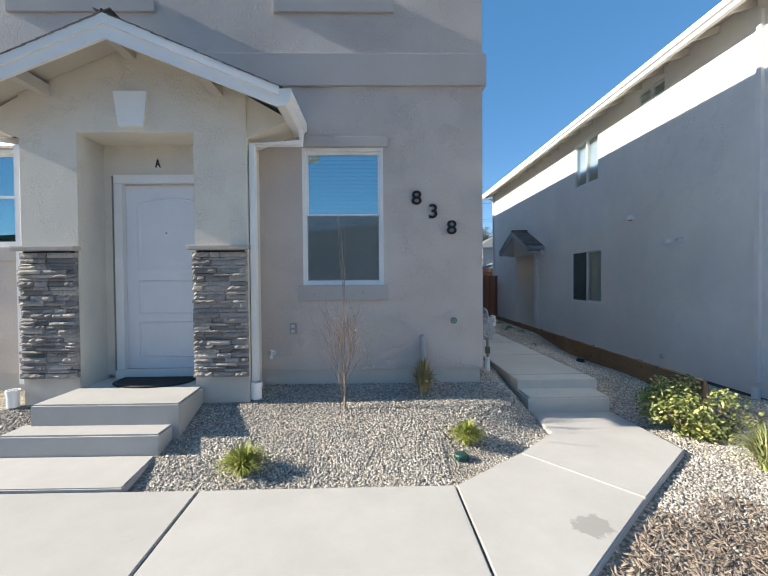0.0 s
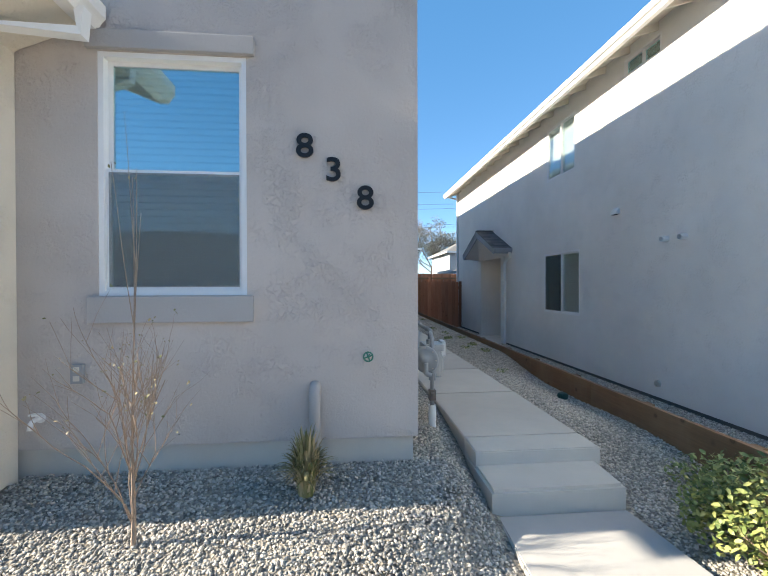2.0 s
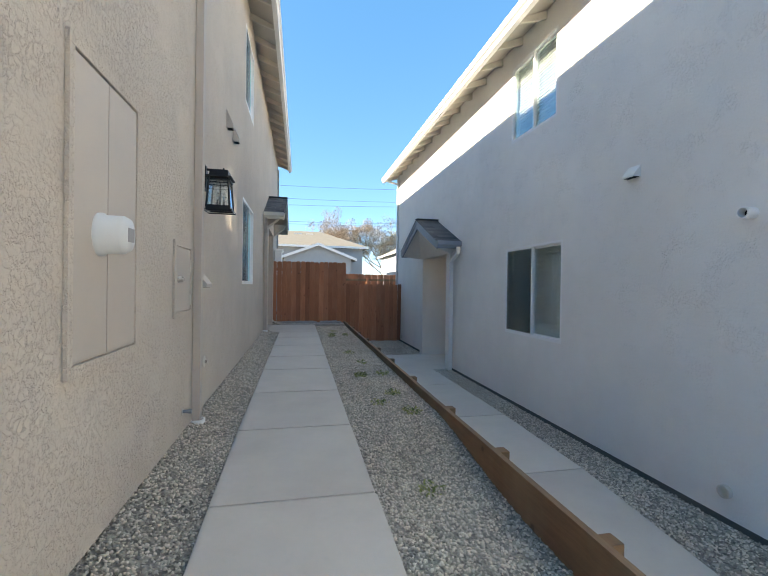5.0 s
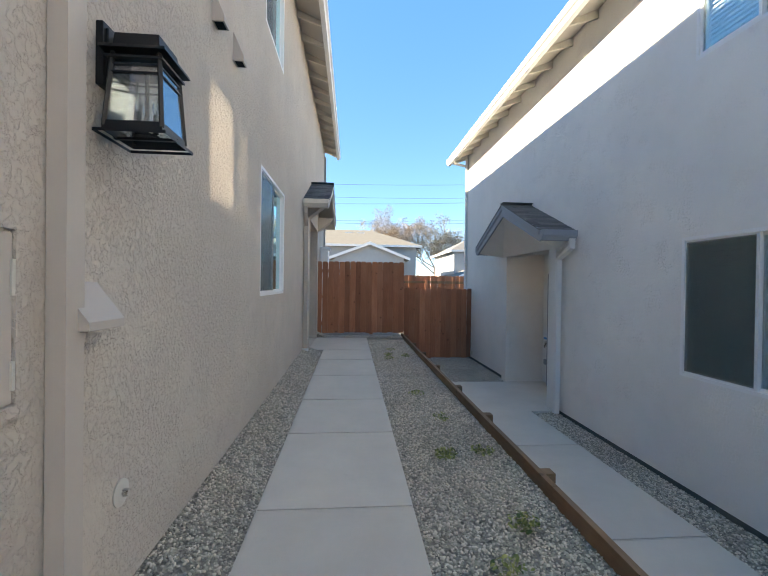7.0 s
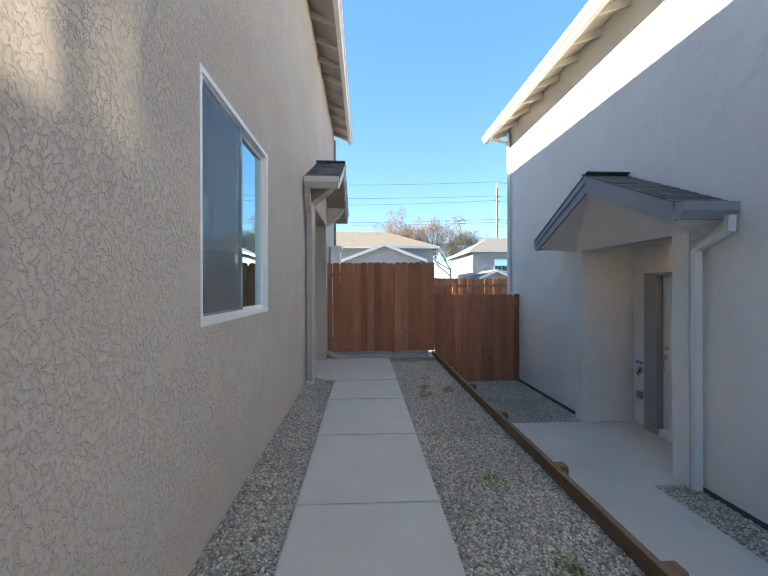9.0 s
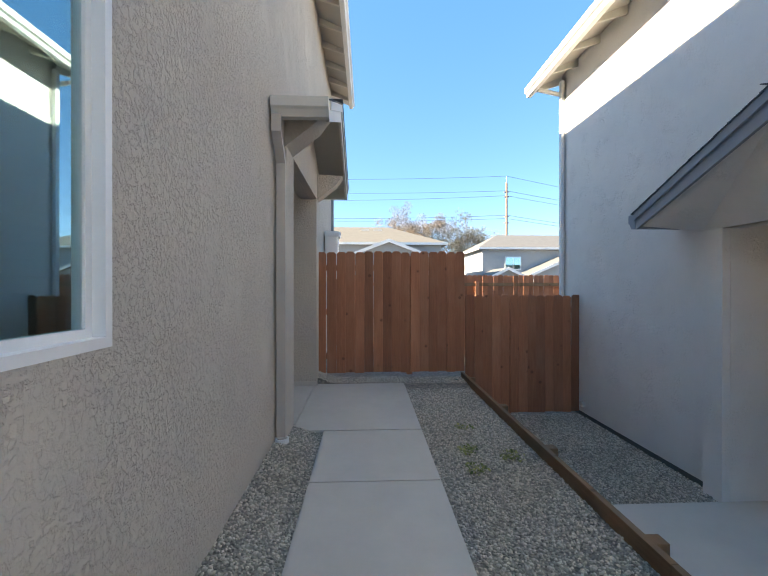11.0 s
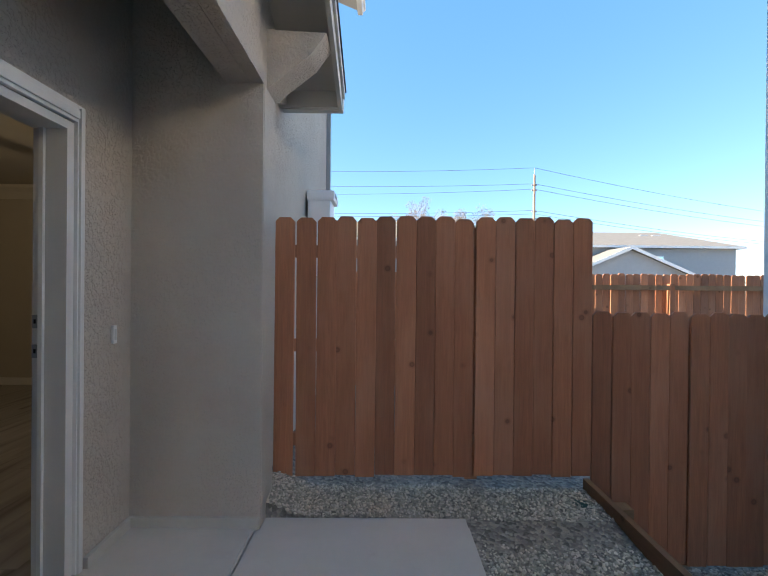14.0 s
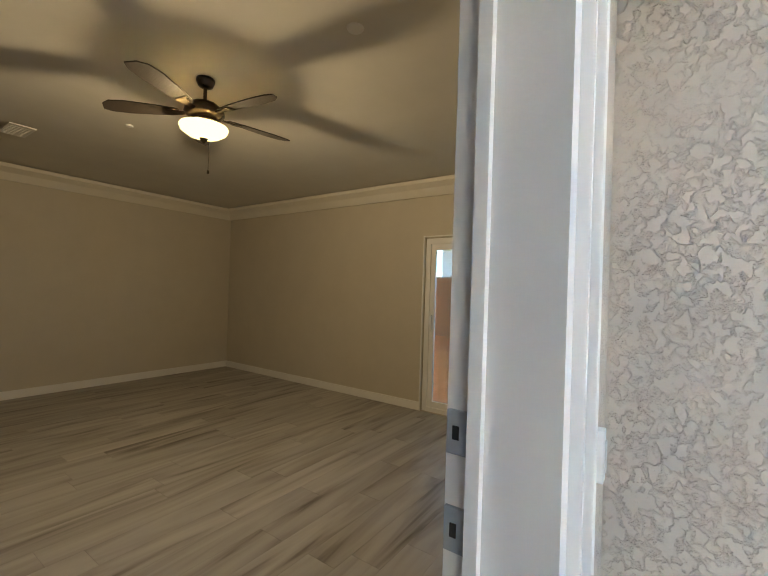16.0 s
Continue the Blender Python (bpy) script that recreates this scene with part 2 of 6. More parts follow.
def wood(name, c, axis="z", vary=0.6, rough=0.75):
    """Planed boards with grain along an axis, knots, and a tone of their own each."""
    m = Mat(name, rough)
    st = {"z": (1, 1, 0.06), "y": (1, 0.06, 1), "x": (0.06, 1, 1)}[axis]
    info = m.node("ShaderNodeObjectInfo")
    off = m.node("ShaderNodeVectorMath", )
    off.operation = "ADD"
    shift = m.node("ShaderNodeCombineXYZ")
    for k, mul in (("X", 37.0), ("Y", 11.0), ("Z", 23.0)):
        m.t.links.new(m.math("MULTIPLY", info.outputs["Random"], mul), shift.inputs[k])
    m.t.links.new(m.geo, off.inputs[0])
    m.t.links.new(shift.outputs[0], off.inputs[1])
    m.geo = off.outputs[0]
    grain = m.noise(55, 5, 0.65, st, 0.8)
    broad = m.noise(5, 3, 0.5, st)
    base = m.mix(m.ramp(grain, (0.32, 0.0), (0.72, 1.0)), tint(c, 0.76), tint(c, 1.10))
    base = m.mix(m.ramp(broad, (0.35, 0.0), (0.7, 0.55)), base, tint(c, 0.72))
    worn = m.ramp(m.noise(2.2, 4, 0.6, (1, 1, 0.35)), (0.48, 0.0), (0.72, 0.55))
    base = m.mix(worn, base, (min(1, c[0] * 1.12), c[1] * 1.4, c[2] * 1.7))
    flat = m.node("ShaderNodeMapping", Vector=m.geo)
    flat.inputs["Scale"].default_value = (1, 0.45, 1) if axis == "z" else (1, 1, 1)
    knots = m.node("ShaderNodeTexVoronoi", Vector=flat.outputs[0], Scale=4.6)
    kn = m.ramp(knots.outputs["Distance"], (0.04, 0.75), (0.075, 1.0), (0.10, 0.35), (0.16, 0.0))
    base = m.mix(m.math("MULTIPLY", kn, 0.85), base, tint(c, 0.36))
    rnd = m.math("ADD", m.math("MULTIPLY", info.outputs["Random"], vary), 1 - vary / 2)
    base = m.mix(1.0, base, m.node("ShaderNodeCombineColor", Red=rnd, Green=rnd, Blue=rnd).outputs[0], "MULTIPLY")
    m.color(base)
    m.bump(grain, 0.0015, 0.7)
    return m.m


def plain(name, c, rough=0.5, metal_=0.0):
    m = Mat(name, rough, metal_)
    m.color(c)
    return m.m


def glass_mat(name, tone=(0.9, 0.95, 0.95), mirror=0.0):
    """A window pane: clear glass that also mirrors."""
    m = Mat(name, 0.02)
    m.color(tone)
    m.b.inputs["Transmission Weight"].default_value = 1.0
    m.b.inputs["IOR"].default_value = 1.5
    return m.m


def coated_glass(name, c, share, edge=1.6):
    """A double pane with a coating: part mirror, part see-through."""
    m = Mat(name, 0.02)
    out = m.t.nodes["Material Output"]
    gl = m.node("ShaderNodeBsdfGlossy", Color=(*c, 1), Roughness=0.015)
    tr = m.node("ShaderNodeBsdfTransparent", Color=(0.94, 0.965, 0.96, 1))
    fr = m.node("ShaderNodeFresnel", IOR=1.5)
    fac = m.math("MINIMUM", m.math("ADD", m.math("MULTIPLY", fr.outputs[0], edge), share), 0.95)
    mx = m.node("ShaderNodeMixShader", Fac=fac)
    m.t.links.new(tr.outputs[0], mx.inputs[1])
    m.t.links.new(gl.outputs[0], mx.inputs[2])
    m.t.links.new(mx.outputs[0], out.inputs["Surface"])
    # slow ripple of the glass
    n = m.node("ShaderNodeBump", Height=m.noise(1.3, 1), Distance=0.004, Strength=0.25)
    m.t.links.new(n.outputs[0], gl.inputs["Normal"])
    return m.m


def gravel_mat(name, dark, light, island=True):
    m = Mat(name, 0.85)
    if island:
        r = m.node("ShaderNodeNewGeometry").outputs["Random Per Island"]
    else:
        v = m.node("ShaderNodeTexVoronoi", Vector=m.geo, Scale=45.0)
        r = m.node("ShaderNodeSeparateColor", Color=v.outputs["Color"]).outputs[0]
        m.bump(v.outputs["Distance"], 0.02, 1.0)
    col = m.ramp(r, (0.0, dark), (0.35, tint(dark, 1.7)), (0.6, tint(light, 0.75)), (0.8, (light[0], light[1] * 0.94, light[2] * 0.87)), (1.0, light))
    col = m.mix(m.math("MULTIPLY", m.noise(90, 4, 0.6), 0.3), col, tint(dark, 0.9))
    big = m.ramp(m.noise(1.1, 3), (0.3, 0.78), (0.7, 1.0))
    col = m.mix(1.0, col, big, "MULTIPLY")
    m.color(col)
    m.bump(m.noise(120, 3), 0.002, 0.5)
    return m.m


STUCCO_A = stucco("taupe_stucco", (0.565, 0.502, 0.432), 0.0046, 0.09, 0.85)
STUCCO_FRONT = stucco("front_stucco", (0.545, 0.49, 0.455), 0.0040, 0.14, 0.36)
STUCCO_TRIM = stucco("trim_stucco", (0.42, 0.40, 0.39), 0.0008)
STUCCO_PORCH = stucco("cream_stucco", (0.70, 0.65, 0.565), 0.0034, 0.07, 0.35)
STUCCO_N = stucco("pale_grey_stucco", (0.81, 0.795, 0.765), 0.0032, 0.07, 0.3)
CONC = concrete("pale_concrete", (0.42, 0.405, 0.388), 0.12, (1.22, 2.25, 0.0))
CONC_SIDE = concrete("side_concrete", (0.55, 0.512, 0.455))
WHITE = paint("white_paint", (0.78, 0.77, 0.75), 0.45)
VINYL = paint("white_vinyl", (0.82, 0.82, 0.82), 0.35)
CREAM = paint("cream_paint", (0.60, 0.565, 0.50), 0.5)
GREY_TRIM = paint("grey_trim_paint", (0.30, 0.30, 0.30), 0.5)
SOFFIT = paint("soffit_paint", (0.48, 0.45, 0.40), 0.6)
BLACK = plain("black_metal", (0.012, 0.012, 0.014), 0.45, 0.3)
FENCE = wood("redwood_boards", (0.41, 0.165, 0.083), "z", 0.55)
TIMBER = wood("timber_boards", (0.215, 0.122, 0.062), "y", 0.2)
GLASS = coated_glass("window_glass", (0.64, 0.90, 0.93), 0.30)
GLASS_CLEAR = coated_glass("clear_window_glass", (0.80, 0.92, 0.95), 0.0, 0.5)
# darker, greyer copy of GRAVEL that tones down the sunlit front beds
GRAVEL_FRONT = gravel_mat("toned_front_gravel", (0.22, 0.208, 0.188), (0.69, 0.65, 0.59))
GRAVEL = gravel_mat("gravel_stones", (0.28, 0.255, 0.215), (0.82, 0.75, 0.645))
GRAVEL_BED = gravel_mat("gravel_bed", (0.16, 0.145, 0.125), (0.46, 0.42, 0.36), False)
INSIDE_WALL = paint("inside_wall_paint", (0.53, 0.485, 0.41), 0.7)
INSIDE_CEIL = paint("ceiling_paint", (0.65, 0.62, 0.56), 0.8)
BLIND = paint("blind_slats", (0.62, 0.64, 0.64), 0.5)


# ---- the ground ----
def walk_z(y):
    """The side walk's gentle rise."""
    return 0.252 + (max(4.7, min(y, 17.4)) - 4.7) * 0.0042


def smooth(a, b, t):
    t = max(0.0, min(1.0, (t - a) / (b - a)))
    return t * t * (3 - 2 * t)


def ground_z(x, y):
    """Height of the gravelled ground."""
    off = smooth(-0.05, 0.75, y - (2.76 + (x - 0.53) * 0.86)) if x > 0.53 else 1.0
    front = -0.05 + 0.30 * smooth(2.7, 4.5, y) * off if x < 1.3 else -0.05 + 0.25 * smooth(3.6, 6.4, y)
    if 1.3 <= x < 1.7:
        a = -0.05 + 0.30 * smooth(2.7, 4.5, y) * off
        b = -0.05 + 0.25 * smooth(3.6, 6.4, y)
        front = a + (b - a) * smooth(1.3, 1.7, x)
    side = walk_z(y) - 0.03 + 0.10 * (1 - smooth(1.18, 1.55, x)) + (0.03 if y > 17.3 else 0)
    side -= 0.165 * (1 - smooth(7.0, 8.8, y)) * smooth(2.55, 3.35, x)
    z = front + (side - front) * smooth(4.3, 6.4, y)
    low = -0.10 - 0.21 * smooth(3.5, 6.0, y)
    return z + (low - z) * smooth(3.43, 3.47, x)


def grid_sheet(xs, ys, fz):
    bm = bmesh.new()
    vs = [[bm.verts.new((x, y, fz(x, y))) for x in xs] for y in ys]
    for j in range(len(ys) - 1):
        for i in range(len(xs) - 1):
            bm.faces.new((vs[j][i], vs[j][i + 1], vs[j + 1][i + 1], vs[j + 1][i]))
    return bm


def far_ground(x, y):
    under_house = x < 1.12 and y > 4.6
    inside = -5 < x < 8 and 1 < y < 21
    if 1.1 < x < 1.58 and 15.45 < y < 17.33:
        return walk_z(y) - 0.1
    return ground_z(x, y) if inside and not under_house else -0.12


xs = [-2000, -60, -15, -6] + [-5 + 0.5 * i for i in range(12)] + [1.0, 1.11, 1.13] + [1.2 + 0.1 * i for i in range(22)] + [3.4, 3.43, 3.44, 3.46, 3.47, 3.5] + [3.8 + 0.4 * i for i in range(9)] + [8, 20, 60, 2000]
ys = [-2000, -60, -10, 0] + [0.8 + 0.2 * i for i in range(50)] + [11 + 0.5 * i for i in range(9)] + [15.44, 15.47, 16, 16.5, 17, 17.32, 17.345] + [17.5 + 0.5 * i for i in range(7)] + [21.0, 25, 40, 80, 2000]
solid("ground", grid_sheet(xs, ys, far_ground), GRAVEL_BED, "grey crushed gravel over earth", "ground", kind="structure", smooth=True)

# ---- paving ----
def slab(name, outline, z0, z1, parent, mat, bevel=0.008):
    bm = bmesh.new()
    prism(bm, outline, z0, z1, "z")
    if bevel:
        top = [e for e in bm.edges if all(abs(v.co.z - z1) < 1e-5 for v in e.verts)]
        bmesh.ops.bevel(bm, geom=top, offset=bevel, segments=2, affect="EDGES")
    return part(name, bm, mat, parent)


front_walk = thing("pavement", Matrix(), "pale concrete front walk with tooled joints", "pavement", kind="structure")
G = 0.006
slab("slab", [(-12, 0.9), (-3.0, 0.9), (-3.0, 2.72), (-12, 2.72)], -0.25, 0, front_walk, CONC)
slab("slab", [(-3.0 + G, 0.9), (-1.18 - G, 0.9), (-1.23 - G, 2.72), (-3.0 + G, 2.72)], -0.25, 0, front_walk, CONC)
slab("slab", [(-1.18 + G, 0.9), (0.57 - G, 0.9), (0.53 - G, 2.74), (-1.23 + G, 2.72)], -0.25, 0, front_walk, CONC)
slab("slab", [(0.57 + G, 0.9), (0.60 + G, 1.50), (1.72, 2.53), (1.15, 3.23), (0.53 + G, 2.74)], -0.25, 0, front_walk, CONC)
slab("slab", [(1.73, 2.54), (2.53, 3.25), (2.48, 4.23), (1.63, 4.23), (1.60, 3.66), (1.16, 3.24)], -0.25, -0.002, front_walk, CONC)
slab("slab", [(-3.16, 2.73), (-1.76, 2.73), (-1.81, 3.235), (-3.16, 3.235)], -0.25, 0.02, front_walk, CONC)

side_steps = thing("steps", Matrix(), "two low concrete steps up to the side walk", "steps", kind="structure")
slab("step", [(1.60, 4.235), (2.48, 4.235), (2.52, 4.80), (1.60, 4.80)], -0.25, 0.153, side_steps, CONC_SIDE, 0.02)

side_walk = thing("pavement", Matrix(), "pale concrete side walk in long slabs with joints", "pavement", kind="structure")
joints = [4.58, 4.86, 6.09, 7.28, 8.47, 9.66, 10.90, 11.96, 13.20, 14.43, 15.46, 17.33]
for a, b in zip(joints, joints[1:]):
    last = b > 17
    xa, xb = 1.61 - 0.055 * smooth(4.9, 8.5, a), 1.61 - 0.055 * smooth(4.9, 8.5, b)
    x1 = 2.535 - 0.02 * smooth(4.9, 8.5, a)
    bm = bmesh.new()
    if last:
        prism(bm, [(1.244, a + 0.004), (x1, a + 0.004), (x1, b - 0.004), (1.268, b - 0.004), (1.268, 17.20), (1.244, 17.20)], -0.1, 0.0, "z")
    else:
        prism(bm, [(xa, a + 0.004), (x1, a + 0.004), (x1, b - 0.004), (xb, b - 0.004)], -0.1, 0.0, "z")
    for v in bm.verts:
        if v.co.z > -0.05:
            v.co.z = walk_z(v.co.y)
    bmesh.ops.bevel(bm, geom=[e for e in bm.edges if all(v.co.z > 0 for v in e.verts)], offset=0.008, segments=2, affect="EDGES")
    part("slab", bm, CONC_SIDE, side_walk)
slab("porch_slab", [(0.42, 15.47), (1.236, 15.47), (1.236, 17.25), (0.42, 17.25)], 0, walk_z(17) + 0.001, side_walk, CONC_SIDE)

n_walk = thing("pavement", Matrix(), "concrete walk beside the neighbouring house", "pavement", kind="structure")
jn = [3.2, 5.0, 6.7, 8.4, 10.1, 11.9]


def n_edge(y):
    return 4.48 + 0.44 * smooth(4.6, 9.6, y)



for a, b in zip(jn, jn[1:]):
    slab("slab", [(3.78, a + 0.004), (n_edge(a), a + 0.004), (n_edge(b), b - 0.004), (3.78, b - 0.004)], -0.5, -0.285, n_walk, CONC_SIDE)
slab("slab", [(3.78, 11.904), (4.92, 11.904), (4.92, 13.19), (6.04, 13.19), (6.04, 15.10), (3.78, 15.10)], -0.5, -0.285, n_walk, CONC_SIDE)

# ---- the corner house ----
WX = 1.18
front_holes = [(-0.83, 0.07, 1.37, 2.89), (-2.80, -1.79, 0.46, 2.49), (-5.1, -3.88, 1.82, 2.88), (-1.06, 0.15, 4.50, 5.70), (-3.9, -2.5, 4.50, 5.70)]
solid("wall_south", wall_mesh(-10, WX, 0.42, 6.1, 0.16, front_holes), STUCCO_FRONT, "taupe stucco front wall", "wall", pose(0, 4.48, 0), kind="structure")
side_holes = [(11.39 - 4.64, 12.83 - 4.64, 1.51, 2.86), (11.55 - 4.64, 12.66 - 4.64, 4.42, 5.62), (15.46 - 4.64, 17.24 - 4.64, 0.2, 2.94)]
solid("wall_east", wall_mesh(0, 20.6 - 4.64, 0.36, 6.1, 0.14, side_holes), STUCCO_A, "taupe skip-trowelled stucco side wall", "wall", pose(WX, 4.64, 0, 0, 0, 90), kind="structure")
solid("foundation", boxes((-10, WX - 0.03, 4.51, 4.64, -0.2, 0.44), (1.02, WX - 0.03, 4.64, 15.46, -0.2, 0.38), (1.02, WX - 0.03, 17.3, 20.6, -0.2, 0.38)), CONC_SIDE, "grey concrete foundation edge", "foundation", kind="structure")
solid("wall_north", wall_mesh(-1.18, 10, 0.0, 6.1, 0.16, [(0.05, 1.78, 0.33, 2.40)]), STUCCO_A, "stucco back wall", "wall", pose(0, 20.6, 0, 0, 0, 180), kind="structure")
solid("wall_west", boxes((-10, -9.85, 4.64, 20.4, 0, 6.1)), STUCCO_A, "stucco end wall", "wall", kind="structure")
# recess of the side entry
solid("wall_recess_back", wall_mesh(15.47, 17.238, 0.20, 3.60, 0.14, [(15.80, 16.785, 0.33, 2.52)]), STUCCO_A, "taupe stucco wall behind the side entry", "wall", pose(0.485, 0, 0, 0, 0, 90), kind="structure")
solid("wall_recess_north", boxes((0.345, 1.262, 17.232, 17.48, 0.30, 3.03), (0.345, 1.035, 17.232, 17.48, 3.03, 3.60)), STUCCO_A, "taupe stucco return wall of the side entry", "wall", kind="structure")
solid("wall_recess_south", boxes((0.345, 1.176, 15.28, 15.464, 0.26, 3.03), (0.345, 1.035, 15.28, 15.464, 3.03, 3.60)), STUCCO_A, "taupe stucco post of the side entry", "wall", kind="structure")
solid("ceiling_entry", boxes((0.3, 1.035, 15.40, 17.30, 3.60, 3.65)), STUCCO_A, "taupe stucco soffit over the side entry", "ceiling", kind="structure")


def rafter_roof(name, x_eave, x_ridge, z_eave, y0, y1, label, slope=0.417):
    """A pitched roof with open eaves: a deck, a fascia with a gutter and rafter tails."""
    s = 1 if x_ridge > x_eave else -1
    roof = thing(name, Matrix(), label, "roof", kind="structure")
    run = abs(x_ridge - x_eave)
    bm = bmesh.new()
    prism(bm, [(x_eave, z_eave), (x_ridge, z_eave + run * slope), (x_ridge, z_eave + run * slope + 0.09), (x_eave, z_eave + 0.09)], y0, y1, "y")
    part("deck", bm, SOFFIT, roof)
    bm = bmesh.new()
    prism(bm, [(x_eave - s * 0.02, z_eave + 0.09), (x_ridge, z_eave + run * slope + 0.10), (x_ridge, z_eave + run * slope + 0.12), (x_eave - s * 0.02, z_eave + 0.115)], y0 - 0.02, y1 + 0.02, "y")
    part("shingle_layer", bm, GREY_TRIM, roof)
    bm = bmesh.new()
    a, b = x_eave - s * 0.002, x_eave - s * 0.12
    prism(bm, [(a, z_eave + 0.09), (a, z_eave - 0.07), (b + s * 0.045, z_eave - 0.07), (b + s * 0.03, z_eave - 0.02), (b, z_eave + 0.0), (b, z_eave + 0.09), (b + s * 0.012, z_eave + 0.09), (b + s * 0.012, z_eave + 0.012), (b + s * 0.05, z_eave - 0.05), (a - s * 0.012, z_eave - 0.05), (a - s * 0.012, z_eave + 0.09)], y0, y1, "y")
    part("gutter", bm, WHITE, roof, "white metal gutter")
    n = int((y1 - y0) / 0.61)
    me = None
    for k in range(n + 1):
        if me is None:
            bm = bmesh.new()
            w = 0.62 * s
            prism(bm, [(x_eave + s * 0.01, z_eave - 0.07), (x_eave + w, z_eave + 0.62 * slope - 0.14), (x_eave + w, z_eave + 0.62 * slope), (x_eave + s * 0.01, z_eave + 0.0)], 0, 0.04, "y")
            me = mesh_from("rafter_tail", bm, CREAM)
        ob = new("rafter_tail", me)
        ob.parent = roof
        ob.location = (0, y0 + 0.03 + k * 0.61, 0)
    return roof


rafter_roof("roof_corner_house", 1.57, -5, 5.93, 4.05, 20.95, "pitched roof with white gutters and open rafter tails")
rafter_roof("roof_neighbour", 4.92, 11, 5.16, 2.5, 18.62, "pitched roof with white gutter and open rafter tails")

# ---- the neighbouring house ----
NX = 5.33
nh = [(18.3 - 10.88, 18.3 - 9.44, 0.80, 2.14), (18.3 - 10.76, 18.3 - 9.60, 3.79, 4.98), (18.3 - 8.16, 18.3 - 7.36, 4.86, 5.16), (18.3 - 15.10, 18.3 - 13.37, -0.34, 2.24)]
solid("wall_neighbour_west", wall_mesh(0, 15.8, -0.34, 5.62, 0.16, nh), STUCCO_N, "pale grey stucco side wall", "wall", pose(NX, 18.3, 0, 0, 0, -90), kind="structure")
solid("wall_neighbour_north", boxes((NX, 11, 18.14, 18.3, -0.3, 5.3)), STUCCO_N, "pale grey stucco end wall", "wall", pose(0, 0.002, 0), kind="structure")
for name, piece, lab in (("wall_recess_end", (6.03, 6.18, 13.0, 15.4, -0.4, 2.6), "back wall"), ("wall_recess_side", (5.49, 6.03, 15.102, 15.25, -0.4, 2.6), "side wall"), ("wall_recess_side", (5.49, 6.03, 13.22, 13.368, -0.4, 2.6), "side wall"), ("ceiling_recess", (5.49, 6.03, 13.368, 15.102, 2.30, 2.44), "soffit")):
    solid(name, boxes(piece), STUCCO_N, "pale grey stucco " + lab + " of the entry recess", "ceiling" if lab == "soffit" else "wall", kind="structure")

# ---- fences ----
def fence(y, x0, x1, z0, z1, label, seed, gaps=(), stile=0.0):
    rng = random.Random(seed)
    f = thing("fence", pose(x0, y, z0), label, "fence")
    x, count = 0.0, 0
    hgt = z1 - z0
    meshes = []
    for k in range(5):
        bm = bmesh.new()
        w = 0.1393 + 0.0005 * k
        c = 0.030
        prism(bm, [(0, 0), (w, 0), (w, hgt - c), (w - c, hgt), (c, hgt), (0, hgt - c)], 0, 0.017, "y")
        edges = [e for e in bm.edges if abs(e.verts[0].co.z - e.verts[1].co.z) > 0.5 and max(e.verts[0].co.y, e.verts[1].co.y) < 0.001]
        bmesh.ops.bevel(bm, geom=edges, offset=0.005, segments=1, affect="EDGES", profile=0.5)
        meshes.append(mesh_from("board", bm, FENCE))
    while x < x1 - x0 - 0.05:
        ob = new("board", meshes[rng.randrange(5)])
        ob.parent = f
        ob.location = (x, rng.uniform(-0.008, 0.008), rng.uniform(-0.012, 0.012))
        ob.rotation_euler = (0, rng.uniform(-0.003, 0.003), 0)
        count += 1
        x += 0.1412 + dict(gaps).get(count, 0.0)
    if stile:
        part("post", boxes((stile - 0.045, stile + 0.045, 0.058, 0.10, -0.05, hgt - 0.06)), FENCE, f)
    for rz in (0.25, hgt / 2, hgt - 0.25):
        part("rail", boxes((0, x1 - x0, 0.018, 0.056, rz - 0.045, rz + 0.045)), FENCE, f)
    return f


fence(17.72, 1.205, 3.50, 0.38, 2.24, "tall stained redwood board fence with clipped tops", 3, ((1, 0.020), (2, 0.0015), (3, 0.0015), (4, 0.0015), (5, 0.001), (10, 0.008)), 1.437)
fence(17.74, 3.51, 5.32, -0.27, 1.57, "lower stained redwood board fence with clipped tops", 4, ((5, 0.004),), 0.708)

# ---- timber edging ----
edging = thing("timber_edging", Matrix(), "brown timber boards retaining the raised gravel", "edging")
ye = [4.15, 6.1, 9.7, 13.4, 17.7]
for a, b in zip(ye, ye[1:]):
    bm = bmesh.new()
    box(bm, 3.43, 3.47, a + 0.002, b - 0.002, -0.36, 0.0)
    for v in bm.verts:
        if v.co.z > -0.1:
            v.co.z = walk_z(v.co.y) + 0.075
    part("board", bm, TIMBER, edging)
for y in (4.3, 5.31, 6.50, 7.55, 8.58, 9.90, 11.15, 12.28, 13.57, 14.80, 15.97, 17.32):
    part("stake", boxes((3.474, 3.56, y, y + 0.09, -0.25, walk_z(y) + 0.06), bevel=0.004), TIMBER, edging)


# ---- windows ----
def mesh_screen(name, c, cover):
    """Fine woven mesh, too fine to see its threads: part thread, part gap."""
    m = Mat(name, 0.9)
    m.color(c)
    tr = m.node("ShaderNodeBsdfTransparent")
    mx = m.node("ShaderNodeMixShader", Fac=cover)
    m.t.links.new(tr.outputs[0], mx.inputs[1])
    m.t.links.new(m.b.outputs[0], mx.inputs[2])
    m.t.links.new(mx.outputs[0], m.t.nodes["Material Output"].inputs["Surface"])
    return m.m


